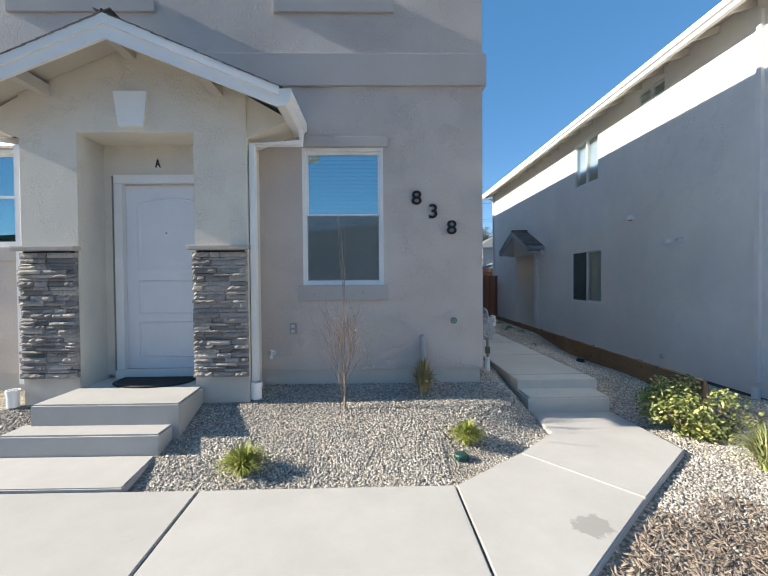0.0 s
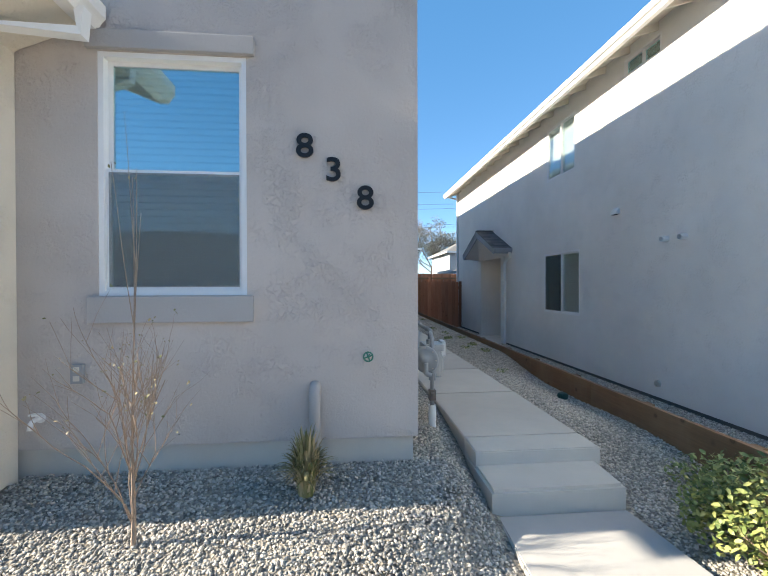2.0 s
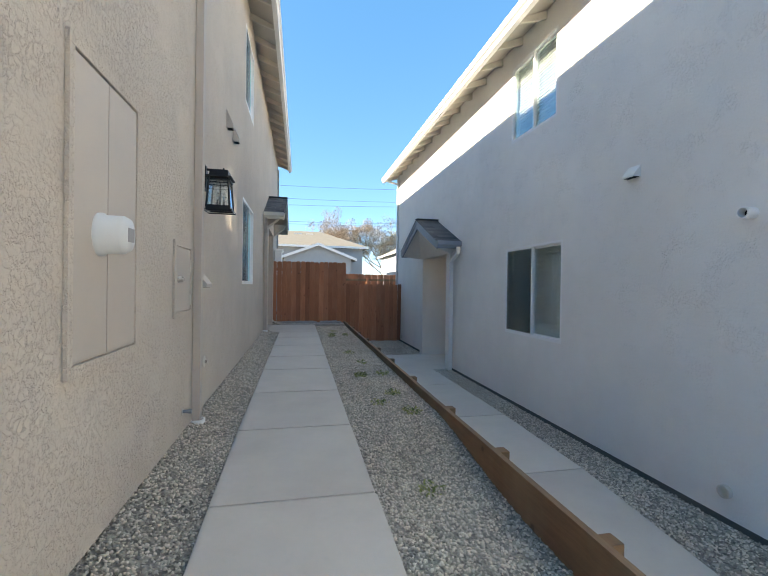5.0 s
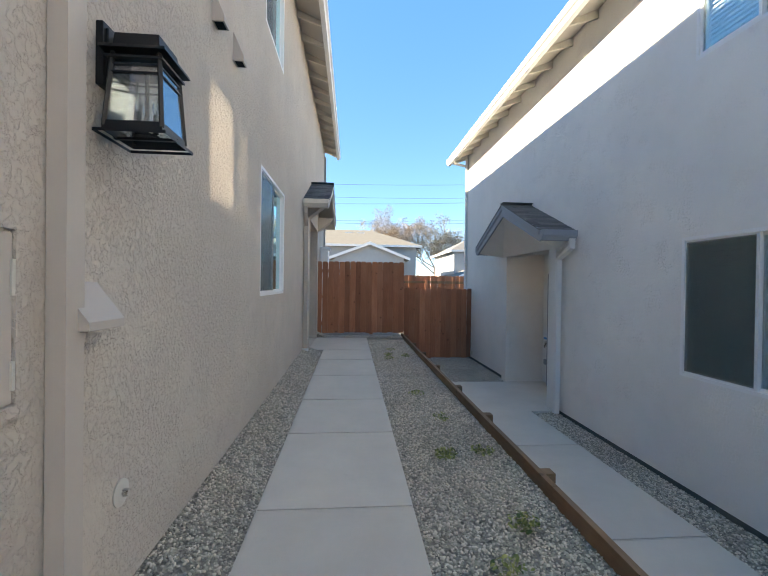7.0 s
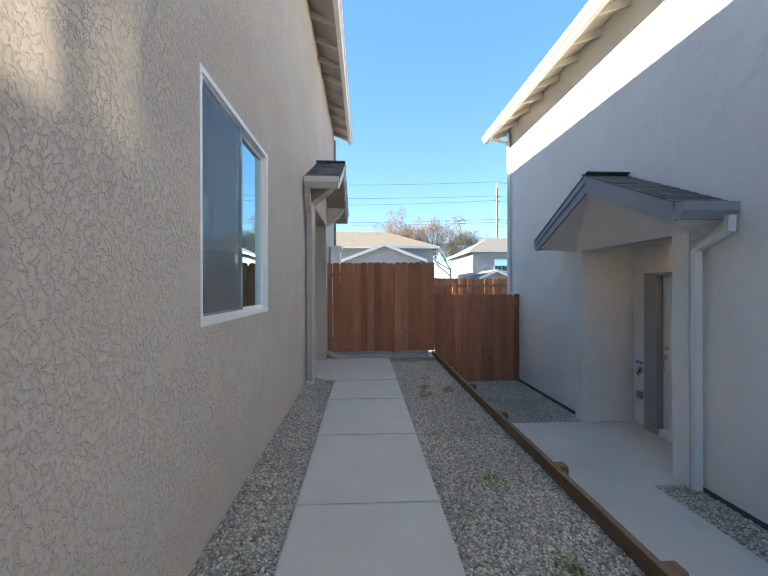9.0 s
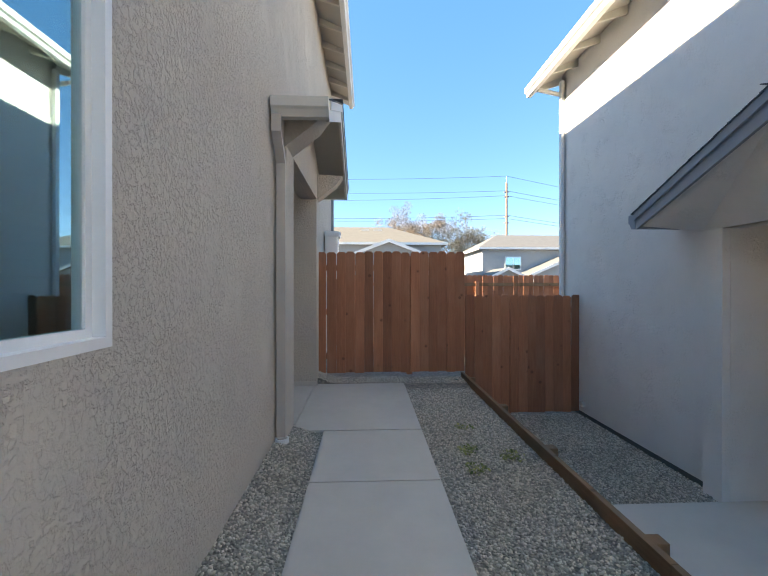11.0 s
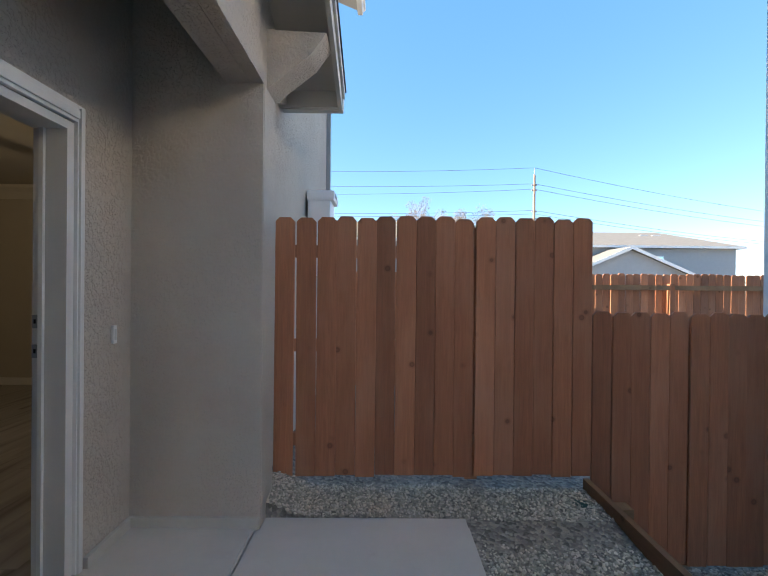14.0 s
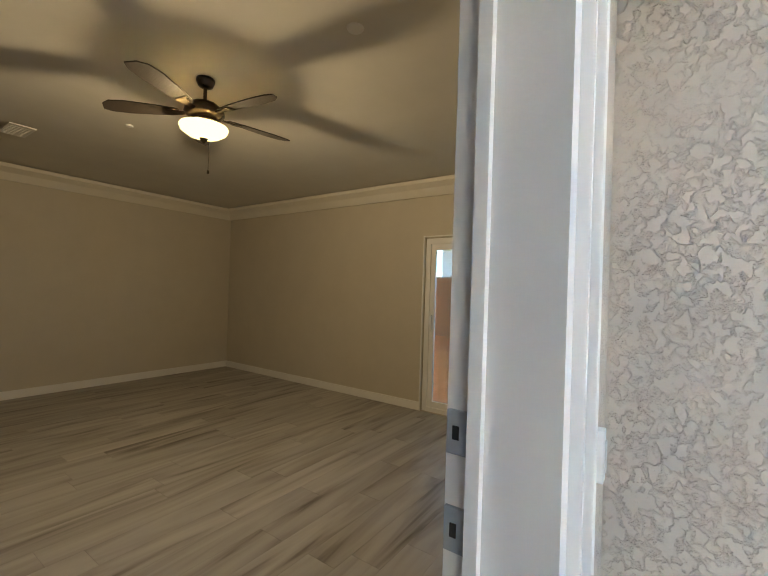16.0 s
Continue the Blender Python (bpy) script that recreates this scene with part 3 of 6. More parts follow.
SCREEN = mesh_screen("insect_screen", (0.20, 0.23, 0.235), 0.42)
DARK_SCREEN = mesh_screen("dark_insect_screen", (0.085, 0.115, 0.11), 0.45)
STONE = Mat("ledge_stone", 0.9)
_r = STONE.random()
STONE.color(STONE.mix(STONE.math("MULTIPLY", STONE.noise(25, 5, 0.65), 0.55), STONE.ramp(_r, (0.0, (0.21, 0.195, 0.185)), (0.35, (0.34, 0.315, 0.295)), (0.7, (0.47, 0.43, 0.395)), (1.0, (0.60, 0.545, 0.48))), (0.07, 0.065, 0.06)))
STONE.bump(STONE.noise(28, 6, 0.7), 0.02, 0.9)
STONE = STONE.m
CAPSTONE = concrete("cap_stone", (0.44, 0.40, 0.35), 0.2)
SHINGLE = Mat("asphalt_shingle", 0.95)
SHINGLE.color(SHINGLE.mix(SHINGLE.math("MULTIPLY", SHINGLE.noise(160, 3), 0.6), SHINGLE.ramp(SHINGLE.random(), (0.0, (0.075, 0.08, 0.088)), (1.0, (0.19, 0.195, 0.20))), (0.03, 0.03, 0.033)))
SHINGLE.bump(SHINGLE.noise(220, 2), 0.003, 0.8)
SHINGLE = SHINGLE.m
NICKEL = metal("brushed_nickel", (0.62, 0.58, 0.52), 0.3)
GALV = paint("grey_pipe_paint", (0.30, 0.32, 0.34), 0.45, 0.2)
TAUPE = paint("taupe_paint", (0.47, 0.42, 0.37), 0.55)
# near-black, paints the shade inside vents, pipes and latch holes; also the subfloor
DARK = plain("shade_black", (0.01, 0.01, 0.01), 0.9)


def window_unit(m, w, h, style, label, blind=0.0, screen="", glass=GLASS):
    """A white vinyl window in its opening: hung (two sashes over one another) or slider (two side by side)."""
    win = thing("window", m, label, "window", "white vinyl windows")
    f, d0, d1 = 0.032, -0.012, 0.075
    part("window_frame", boxes((0, f, d0, d1, 0, h), (w - f, w, d0, d1, 0, h), (f, w - f, d0, d1, 0, f), (f, w - f, d0, d1, h - f, h)), VINYL, win)
    if style == "hung":
        areas = [(f, w - f, f, h / 2 + 0.035, 0.012), (f, w - f, h / 2 - 0.02, h - f, 0.042)]
    else:
        areas = [(f, w / 2 + 0.02, f, h - f, 0.000), (w / 2 - 0.008, w - f, f, h - f, 0.029)]
    for k, (a, b, c, d, y) in enumerate(areas):
        s = 0.028
        sash = part("sash", boxes((a, a + s, y, y + 0.028, c, d), (b - s, b, y, y + 0.028, c, d), (a + s, b - s, y, y + 0.028, c, c + s), (a + s, b - s, y, y + 0.028, d - s, d)), VINYL, win)
        pane = part("pane", boxes((a + s, b - s, y + 0.010, y + 0.016, c + s, d - s)), glass, sash)
        pane.visible_shadow = False
        if screen == "both" or (screen == "first" and k == 0):
            sc = part("screen", boxes((a + 0.02, b - 0.02, y - 0.010, y - 0.007, c + 0.02, d - 0.02)), SCREEN if glass == GLASS else DARK_SCREEN, sash, "dark insect screen")
            sc.visible_shadow = False
    if blind:
        n = int(h * blind / 0.045)
        bm = bmesh.new()
        for k in range(n):
            z = h - f - 0.05 - k * 0.045
            bm2 = pose(0, 0.10, z, 62)
            box(bm, f, w - f, -0.022, 0.022, -0.0012, 0.0012, m=bm2)
        box(bm, f, w - f, 0.08, 0.13, h - f - 0.045, h - f)
        part("blind", bm, BLIND, win, "pale horizontal slat blind")
    return win


window_unit(pose(-0.83, 4.50, 1.37), 0.90, 1.52, "hung", "white vinyl single-hung window with a slat blind and a half screen", 0.95, "first")
window_unit(pose(-5.1, 4.50, 1.82), 1.22, 1.06, "hung", "white vinyl single-hung window beside the porch", 0.9)
window_unit(pose(-1.06, 4.50, 4.50), 1.21, 1.20, "slider", "white vinyl upper-floor window over the front band", 0.9)
window_unit(pose(-3.9, 4.50, 4.50), 1.40, 1.20, "slider", "white vinyl upper-floor window over the porch", 0.9)
window_unit(pose(WX - 0.012, 11.39, 1.51, 0, 0, 90), 1.44, 1.35, "slider", "white vinyl sliding window with a dark screen", 0.98, "first")
window_unit(pose(WX - 0.012, 11.55, 4.42, 0, 0, 90), 1.11, 1.20, "slider", "white vinyl upper sliding window in the side wall", 0.0, "first")
window_unit(pose(NX + 0.012, 10.88, 0.80, 0, 0, -90), 1.44, 1.34, "slider", "white vinyl sliding window with one screen and a slat blind", 1.0, "first", GLASS_CLEAR)
window_unit(pose(NX + 0.012, 10.76, 3.79, 0, 0, -90), 1.16, 1.19, "slider", "white vinyl upper sliding window with a slat blind", 1.0, "", GLASS_CLEAR)
window_unit(pose(NX + 0.012, 8.16, 4.86, 0, 0, -90), 0.80, 0.30, "slider", "small high white vinyl window under the eave")

# stucco trims of the front
def trim(x0, x1, z0, z1, out=0.035):
    solid("trim", boxes((x0, x1, 4.48 - out, 4.482, z0, z1), bevel=0.008), STUCCO_TRIM, "smooth grey stucco window trim", "trim", kind="structure")


trim(-0.885, 0.125, 2.895, 3.01)
trim(-0.885, 0.115, 1.20, 1.365)
trim(-5.2, -3.83, 2.89, 3.0)
trim(-5.2, -3.83, 1.66, 1.81)
trim(-1.12, 0.20, 4.36, 4.49)
trim(-4.0, -2.4, 4.36, 4.49)
solid("band", boxes((-10, WX + 0.035, 4.44, 4.484, 3.56, 3.91), (WX - 0.004, WX + 0.035, 4.484, 4.80, 3.56, 3.91), bevel=0.006), STUCCO_TRIM, "smooth grey stucco belt course", "trim", kind="structure")


# ---- gabled porches ----
def gable_porch(m, hw, z_low, slope, out, face, walls, opening_z, stucco_mat, fascia_mat, gutter_mat, label, corbels=True, cove=False):
    """A small gabled roof on stucco posts. Own axes: x along the wall, -y outwards. walls: (left outer, left inner, right inner, right outer)."""
    p = thing("porch", m, label, "porch")
    z_top = z_low + 0.20
    ridge = z_top + hw * slope
    deck = bmesh.new()
    prism(deck, [(-hw, z_top - 0.03), (0, ridge - 0.03), (hw, z_top - 0.03), (hw, z_top - 0.07), (0, ridge - 0.07), (-hw, z_top - 0.07)], -out + 0.03, -0.001, "y")
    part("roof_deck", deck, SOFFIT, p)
    # shingles, course by course
    length = math.hypot(hw + 0.04, (hw + 0.04) * slope)
    rows = int(length / 0.135)
    me = {}
    depth = out + 0.03
    cols = max(2, round(depth / 0.29))
    wcol = depth / cols
    rng = random.Random(int(hw * 1000 + z_low * 100))
    for s in (-1, 1):
        for r in range(rows + 1):
            edge = 0.0 if r % 2 else wcol / 2
            cuts = sorted({0.0, depth, *(min(depth, max(0.0, edge + wcol * k)) for k in range(cols + 1))})
            for a, b in zip(cuts, cuts[1:]):
                if b - a < 0.02:
                    continue
                key = (round(b - a, 3),)
                if key not in me:
                    bm = bmesh.new()
                    box(bm, 0.002, b - a - 0.002, 0, 0.165, 0, 0.008)
                    me[key] = mesh_from("shingle", bm, SHINGLE)
                ob = new("shingle", me[key])
                ob.parent = p
                d = r * length / (rows + 0.6)
                ang = math.atan(slope)
                # u runs up the slope
                base = Vector((s * (hw + 0.04 - d * math.cos(ang)), 0, z_top - 0.03 + 0.004 + d * math.sin(ang) - 0.04 * slope))
                ux = Vector((-s * math.cos(ang), 0, math.sin(ang)))
                along = Vector((0, -1, 0))
                nrm = Vector((s * math.sin(ang), 0, math.cos(ang)))
                rot = Matrix((along, ux, nrm)).transposed().to_4x4()
                if rot.determinant() < 0:
                    rot = Matrix((-along, ux, nrm)).transposed().to_4x4()
                    shift = Vector((0, -b, 0))
                else:
                    shift = Vector((0, -a, 0))
                tilt = pose(0, 0, 0.004 + rng.uniform(0, 0.003), -2.2)
                ob.matrix_basis = Matrix.Translation(base + shift) @ rot @ tilt
    bm = bmesh.new()
    for s in (-1, 1):
        tube(bm, [(s * 0.0, -out - 0.03, ridge - 0.008), (s * 0.0, 0.0, ridge - 0.008)], 0.013, 6)
    part("ridge_cap", bm, SHINGLE, p)
    for s in (-1, 1):
        bm = bmesh.new()
        prism(bm, [(0, ridge - 0.035), (s * hw, z_top - 0.035), (s * hw, z_low), (0, ridge - 0.235)], -out, -out + 0.03, "y")
        fb = part("rake_board", bm, fascia_mat, p)
        bm = bmesh.new()
        prism(bm, [(0, ridge - 0.02), (s * (hw + 0.01), z_top - 0.02), (s * (hw + 0.01), z_top - 0.105), (0, ridge - 0.11)], -out - 0.018, -out, "y")
        part("rake_trim", bm, fascia_mat, fb)
        # gutter along the eave
        bm = bmesh.new()
        a, b = s * hw, s * (hw + 0.115)
        prism(bm, [(a, z_top - 0.04), (a, z_low + 0.01), (b - s * 0.05, z_low + 0.01), (b - s * 0.02, z_low + 0.06), (b, z_low + 0.08), (b, z_top - 0.04), (b - s * 0.012, z_top - 0.04), (b - s * 0.012, z_low + 0.09), (b - s * 0.055, z_low + 0.022), (a + s * 0.012, z_low + 0.022), (a + s * 0.012, z_top - 0.04)], -out + 0.0, -0.02, "y")
        for yy in (-out - 0.003, -0.02):
            prism(bm, [(a, z_top - 0.04), (a, z_low + 0.01), (b - s * 0.05, z_low + 0.01), (b - s * 0.02, z_low + 0.06), (b, z_low + 0.08), (b, z_top - 0.04)], yy, yy + 0.003, "y")
        part("gutter", bm, gutter_mat, p, "metal eave gutter")
        part("eave_board", boxes((min(s * hw, s * (hw - 0.025)), max(s * hw, s * (hw - 0.025)), -out + 0.031, -0.002, z_low + 0.02, z_top - 0.045)), fascia_mat, p)
    # stucco gable with its opening, and the return soffits beside the posts
    lo, li, ri, ro = walls
    und = lambda x: ridge - 0.075 - abs(x) * slope
    bm = bmesh.new()
    zb = -0.6
    prism(bm, [(lo, zb), (li, zb), (li, opening_z), (ri, opening_z), (ri, zb), (ro, zb), (ro, und(ro)), (0, und(0)), (lo, und(lo))], -face, -0.003, "y")
    part("stucco_gable", bm, stucco_mat, p)
    for s, edge in ((-1, lo), (1, ro)):
        bm = bmesh.new()
        prism(bm, [(edge, z_low - 0.14), (edge + s * 0.03, z_low - 0.12), (s * (hw - 0.03), z_low + 0.03), (s * (hw - 0.03), z_low + 0.07), (edge, und(edge) - 0.01)], -face + 0.02, -0.004, "y")
        part("soffit", bm, stucco_mat, p)
    for s, edge in ((-1, lo), (1, ro)) if corbels else ():
        bm = bmesh.new()
        prism(bm, [(-face + 0.01, z_low - 0.15), (-out + 0.13, z_low + 0.07), (-out + 0.035, z_low + 0.20), (-face + 0.01, z_low + 0.22)], (li if s < 0 else ri) + s * 0.04, edge + s * 0.02, "x")
        part("corbel", bm, stucco_mat, p)
    if cove:
        # stucco sweeps out from the lintel to the rake boards
        bm = bmesh.new()
        y1 = -out + 0.034
        ring = [(lo, -face - 0.002, opening_z), (ro, -face - 0.002, opening_z), (hw - 0.03, y1, z_low + 0.03), (0, y1, ridge - 0.20), (-hw + 0.03, y1, z_low + 0.03)]
        front = [bm.verts.new(q) for q in ring]
        back = [bm.verts.new((q[0], -0.006, q[2])) for q in ring]
        for t3 in ((0, 3, 4), (0, 1, 3), (1, 2, 3)):
            bm.faces.new([front[k] for k in t3])
            bm.faces.new([back[k] for k in t3[::-1]])
        for k in range(5):
            bm.faces.new((front[k], back[k], back[(k + 1) % 5], front[(k + 1) % 5]))
        bmesh.ops.recalc_face_normals(bm, faces=bm.faces)
        part("cove", bm, stucco_mat, p)
    return p


porch_a = gable_porch(pose(-2.42, 4.48, 0), 1.54, 2.99, 0.42, 0.83, 0.43, (-1.12, -0.56, 0.59, 1.12), 2.91, STUCCO_PORCH, WHITE, WHITE, "cream stucco entry porch with white gabled roof", False)
porch_b = gable_porch(pose(WX, 16.42, 0, 0, 0, 90), 1.50, 3.08, 0.43, 0.48, 0.085, (-1.30, -0.96, 0.83, 1.06), 2.94, STUCCO_A, CREAM, CREAM, "taupe stucco side entry with small gabled roof")
porch_n = gable_porch(pose(NX, 14.21, 0, 0, 0, -90), 1.43, 2.30, 0.44, 0.53, 0.08, (-1.10, -0.89, 0.84, 1.06), 2.24, STUCCO_N, paint("blue_grey_paint", (0.27, 0.30, 0.34), 0.5), paint("blue_grey_gutter", (0.27, 0.30, 0.34), 0.5), "pale stucco neighbour entry with shingled gable roof", False, True)
for lx in (-0.85, 0.0, 0.85):
    lz = 3.735 - abs(lx) * 0.42
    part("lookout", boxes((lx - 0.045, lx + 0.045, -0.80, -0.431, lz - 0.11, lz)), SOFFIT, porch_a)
part("keystone", prism(bmesh.new(), [(-0.12, 2.96), (0.12, 2.96), (0.165, 3.30), (-0.165, 3.30)], -0.47, -0.43, "y"), WHITE, porch_a)
part("recess_wall", wall_mesh(-0.56, 0.59, 0.40, 2.91, 0.03, [(-0.48, 0.63, 0.40, 2.58)]), STUCCO_PORCH, porch_a).location = (0, -0.036, 0)

# front entry: concrete steps, mat, door, letter
front_steps = thing("steps", Matrix(), "two broad pale concrete steps to the front door", "steps", kind="structure")
slab("step", [(-3.07, 3.24), (-1.785, 3.24), (-1.785, 3.50), (-3.07, 3.50)], -0.2, 0.19, front_steps, CONC, 0.014)
slab("step", [(-2.985, 3.462), (-1.725, 3.462), (-1.765, 4.045), (-2.985, 4.045)], -0.2, 0.372, front_steps, CONC, 0.014)
slab("landing", [(-2.976, 4.05), (-1.834, 4.05), (-1.834, 4.47), (-2.976, 4.47)], -0.2, 0.368, front_steps, CONC_SIDE, 0.01)

RUBBER = plain("dark_rubber", (0.018, 0.018, 0.02), 0.8)
mat_ = thing("door_mat", pose(-2.36, 4.21, 0.373), "dark half-round rubber doormat at the door", "doormat")
pts = [(-0.40, 0.20), (-0.40, 0.02)] + [(-0.40 * math.cos(a), 0.02 - 0.26 * math.sin(a)) for a in [math.pi * k / 16 for k in range(1, 16)]] + [(0.40, 0.02), (0.40, 0.20)]
part("mat", prism(bmesh.new(), pts[::-1], 0, 0.012, "z"), RUBBER, mat_)
bm = tube(bmesh.new(), [(-0.37 * math.cos(math.pi * k / 24), 0.02 - 0.24 * math.sin(math.pi * k / 24), 0.012) for k in range(25)], 0.009, 6)
part("raised_border", bm, plain("grey_rubber", (0.05, 0.05, 0.05), 0.8), mat_)


def panel_door(m, w, h, label, mat, arch=True):
    d = thing("door", m, label, "door")
    part("leaf", boxes((0, w, 0, 0.044, 0, h), bevel=0.002), mat, d)
    rows = [(0.12, 0.52), (0.60, 0.98), (1.06, h - 0.13)]
    for k, (a, b) in enumerate(rows):
        bm = bmesh.new()
        if arch and k == 2:
            top = [(w - 0.13, b - 0.10)] + [(w / 2 + (w / 2 - 0.13) * math.cos(math.pi * i / 12), b - 0.10 + 0.09 * math.sin(math.pi * i / 12)) for i in range(1, 12)] + [(0.13, b - 0.10)]
            ring = [(0.13, a), (w - 0.13, a)] + top
        else:
            ring = [(0.13, a), (w - 0.13, a), (w - 0.13, b), (0.13, b)]
        cx = sum(p[0] for p in ring) / len(ring)
        cz = sum(p[1] for p in ring) / len(ring)
        outer = [bm.verts.new((x, -0.001, z)) for x, z in ring]
        mid = [bm.verts.new((cx + (x - cx) * 0.95, -0.012, cz + (z - cz) * 0.95)) for x, z in ring]
        inn = [bm.verts.new((cx + (x - cx) * 0.88, -0.004, cz + (z - cz) * 0.88)) for x, z in ring]
        n = len(ring)
        for i in range(n):
            bm.faces.new((outer[i], outer[(i + 1) % n], mid[(i + 1) % n], mid[i]))
            bm.faces.new((mid[i], mid[(i + 1) % n], inn[(i + 1) % n], inn[i]))
        bm.faces.new(inn)
        bmesh.ops.recalc_face_normals(bm, faces=bm.faces)
        part("panel", bm, mat, d)
    return d


DOOR = paint("white_door_paint", (0.74, 0.75, 0.77), 0.4)
fd = panel_door(pose(-2.79, 4.50, 0.46), 0.99, 2.03, "white panelled front door with an arched top panel", DOOR)
part("peephole", lathe(bmesh.new(), [(0, 0.006), (0.008, 0.005), (0.008, 0)], pose(0.45, -0.004, 1.50, 90)), BLACK, fd)
door_trim = solid("door_frame", boxes((-2.87, -2.782, 4.43, 4.50, 0.46, 2.495), (-1.785, -1.62, 4.452, 4.50, 0.46, 2.495), (-2.87, -1.62, 4.43, 4.50, 2.497, 2.59), (-2.87, -1.7, 4.40, 4.52, 0.36, 0.455)), WHITE, "white painted front door frame and sill", "door frame", kind="structure")


def lettering(text, size, m, thick, mat, name, label, category):
    cu = bpy.data.curves.new(name, "FONT")
    cu.body, cu.size, cu.extrude, cu.align_x = text, size, thick, "CENTER"
    cu.offset = size * 0.012
    tmp = new(name + "_curve", cu)
    me = bpy.data.meshes.new_from_object(tmp.evaluated_get(bpy.context.evaluated_depsgraph_get()))
    bpy.data.objects.remove(tmp)
    me.materials.clear()
    me.materials.append(mat)
    ob = new(name, me)
    ob.matrix_basis = m
    return tagged(ob, label, category)


for tx, x, z in (("8", 0.44, 2.265), ("3", 0.625, 2.115), ("8", 0.83, 1.935)):
    lettering(tx, 0.215, pose(x, 4.465, z - 0.004, 90) @ Matrix.Diagonal((1.12, 1, 1, 1)), 0.008, BLACK, "house_number", "black metal house number " + tx + " on the stucco wall", "house number")
lettering("A", 0.125, pose(-2.375, 4.41, 2.665, 90) @ Matrix.Diagonal((0.6, 1, 1, 1)), 0.006, BLACK, "door_letter", "black metal letter A over the front door", "letter")

# ledge stone on the two porch piers: every stone a piece
stone_meshes = []
rngs = random.Random(11)


def stone_mesh(w, h, d):
    bm = bmesh.new()
    bmesh.ops.create_grid(bm, x_segments=5, y_segments=2, size=0.5)
    for v in bm.verts:
        x, z = v.co.x, v.co.y
        edge = abs(abs(x) - 0.5) < 1e-4 or abs(abs(z) - 0.5) < 1e-4
        v.co = ((x + 0.5) * w, -(d - (0.012 if edge else 0) + (0 if edge else rngs.uniform(-0.008, 0.008))), (z + 0.5) * h + (rngs.uniform(-0.002, 0.002)))
    top = bmesh.ops.extrude_edge_only(bm, edges=[e for e in bm.edges if e.is_boundary])
    for v in top["geom"]:
        if isinstance(v, bmesh.types.BMVert):
            v.co.y = 0
    bmesh.ops.recalc_face_normals(bm, faces=bm.faces)
    return mesh_from("stone", bm, STONE)


def stone_pier(x0, x1, label):
    pier = thing("stone_veneer", pose(x0, 4.05, 0.47), label, "stone veneer", "stone-faced porch piers")
    part("mortar_bed", boxes((0.03, x1 - x0 - 0.03, -0.02, -0.001, 0.0, 1.262)), plain("dark_mortar", (0.04, 0.038, 0.036), 0.95), pier)
    z = 0.0
    while z < 1.24:
        h = rngs.choice((0.028, 0.036, 0.045, 0.052))
        h = min(h, 1.262 - z)
        x = 0.0
        while x < x1 - x0 - 0.01:
            w = min(rngs.uniform(0.09, 0.26), x1 - x0 - x)
            if x1 - x0 - x - w < 0.06:
                w = x1 - x0 - x
            ob = new("stone", stone_mesh(w - 0.003, h - 0.003, rngs.uniform(0.035, 0.075)))
            ob.parent = pier
            ob.location = (x, 0, z)
            x += w
        z += h
    bm = bmesh.new()
    box(bm, -0.035, x1 - x0 + 0.03, -0.10, -0.001, 1.264, 1.31, 0.012)
    part("cap", bm, CAPSTONE, pier, "pale rough-edged cap stone")
    part("footing", boxes((0.002, x1 - x0 - 0.002, -0.012, -0.002, -0.5, -0.002)), CONC_SIDE, pier)
    return pier


stone_pier(-3.54, -2.985, "grey ledge-stone facing with a pale cap")
stone_pier(-1.835, -1.30, "grey ledge-stone facing with a pale cap")


# ---- downspouts ----
def downspout(points, flat, mat, label, foot=None, w=0.075, d=0.055):
    ds = thing("downspout", Matrix.Translation(points[-1]), label, "downspout")
    o = Vector(points[-1])
    part("spout", bar(bmesh.new(), [Vector(p) - o for p in points], w, d, flat), mat, ds)
    if foot is not None:
        part("drain_sleeve", lathe(bmesh.new(), [(0.052, foot[2]), (0.052, foot[2] + 0.13), (0.06, foot[2] + 0.13), (0.06, foot[2] + 0.17), (0.048, foot[2] + 0.17), (0.048, foot[2] + 0.05)], Matrix.Translation((foot[0] - o.x, foot[1] - o.y, -o.z))), VINYL, ds, "white plastic drain sleeve")
    return ds


downspout([(-0.80, 4.30, 3.02), (-0.80, 4.30, 2.88), (-1.26, 4.12, 2.80), (-1.26, 4.12, 0.40)], (0, 1, 0), VINYL, "white rectangular downspout on the porch pier", (-1.25, 4.10, 0.22))
downspout([(-4.03, 4.30, 3.02), (-4.03, 4.30, 2.88), (-3.6, 4.12, 2.80), (-3.6, 4.12, 0.40)], (0, 1, 0), VINYL, "white rectangular downspout beside the porch", (-3.60, 3.98, 0.20))
downspout([(WX + 0.035, 8.55, 5.85), (WX + 0.035, 8.55, 0.36)], (0, 1, 0), TAUPE, "taupe painted downspout on the side wall", (WX + 0.04, 8.555, 0.19), 0.085, 0.06)
downspout([(1.235, 14.87, 3.12), (1.235, 14.87, 2.98), (1.235, 15.05, 2.76), (1.235, 15.05, 0.40)], (1, 0, 0), TAUPE, "taupe painted downspout beside the side entry", (1.24, 15.04, 0.22))
downspout([(5.24, 12.69, 2.34), (5.24, 12.69, 2.22), (5.24, 13.05, 2.06), (5.24, 13.05, -0.27)], (1, 0, 0), WHITE, "white downspout beside the neighbour entry")
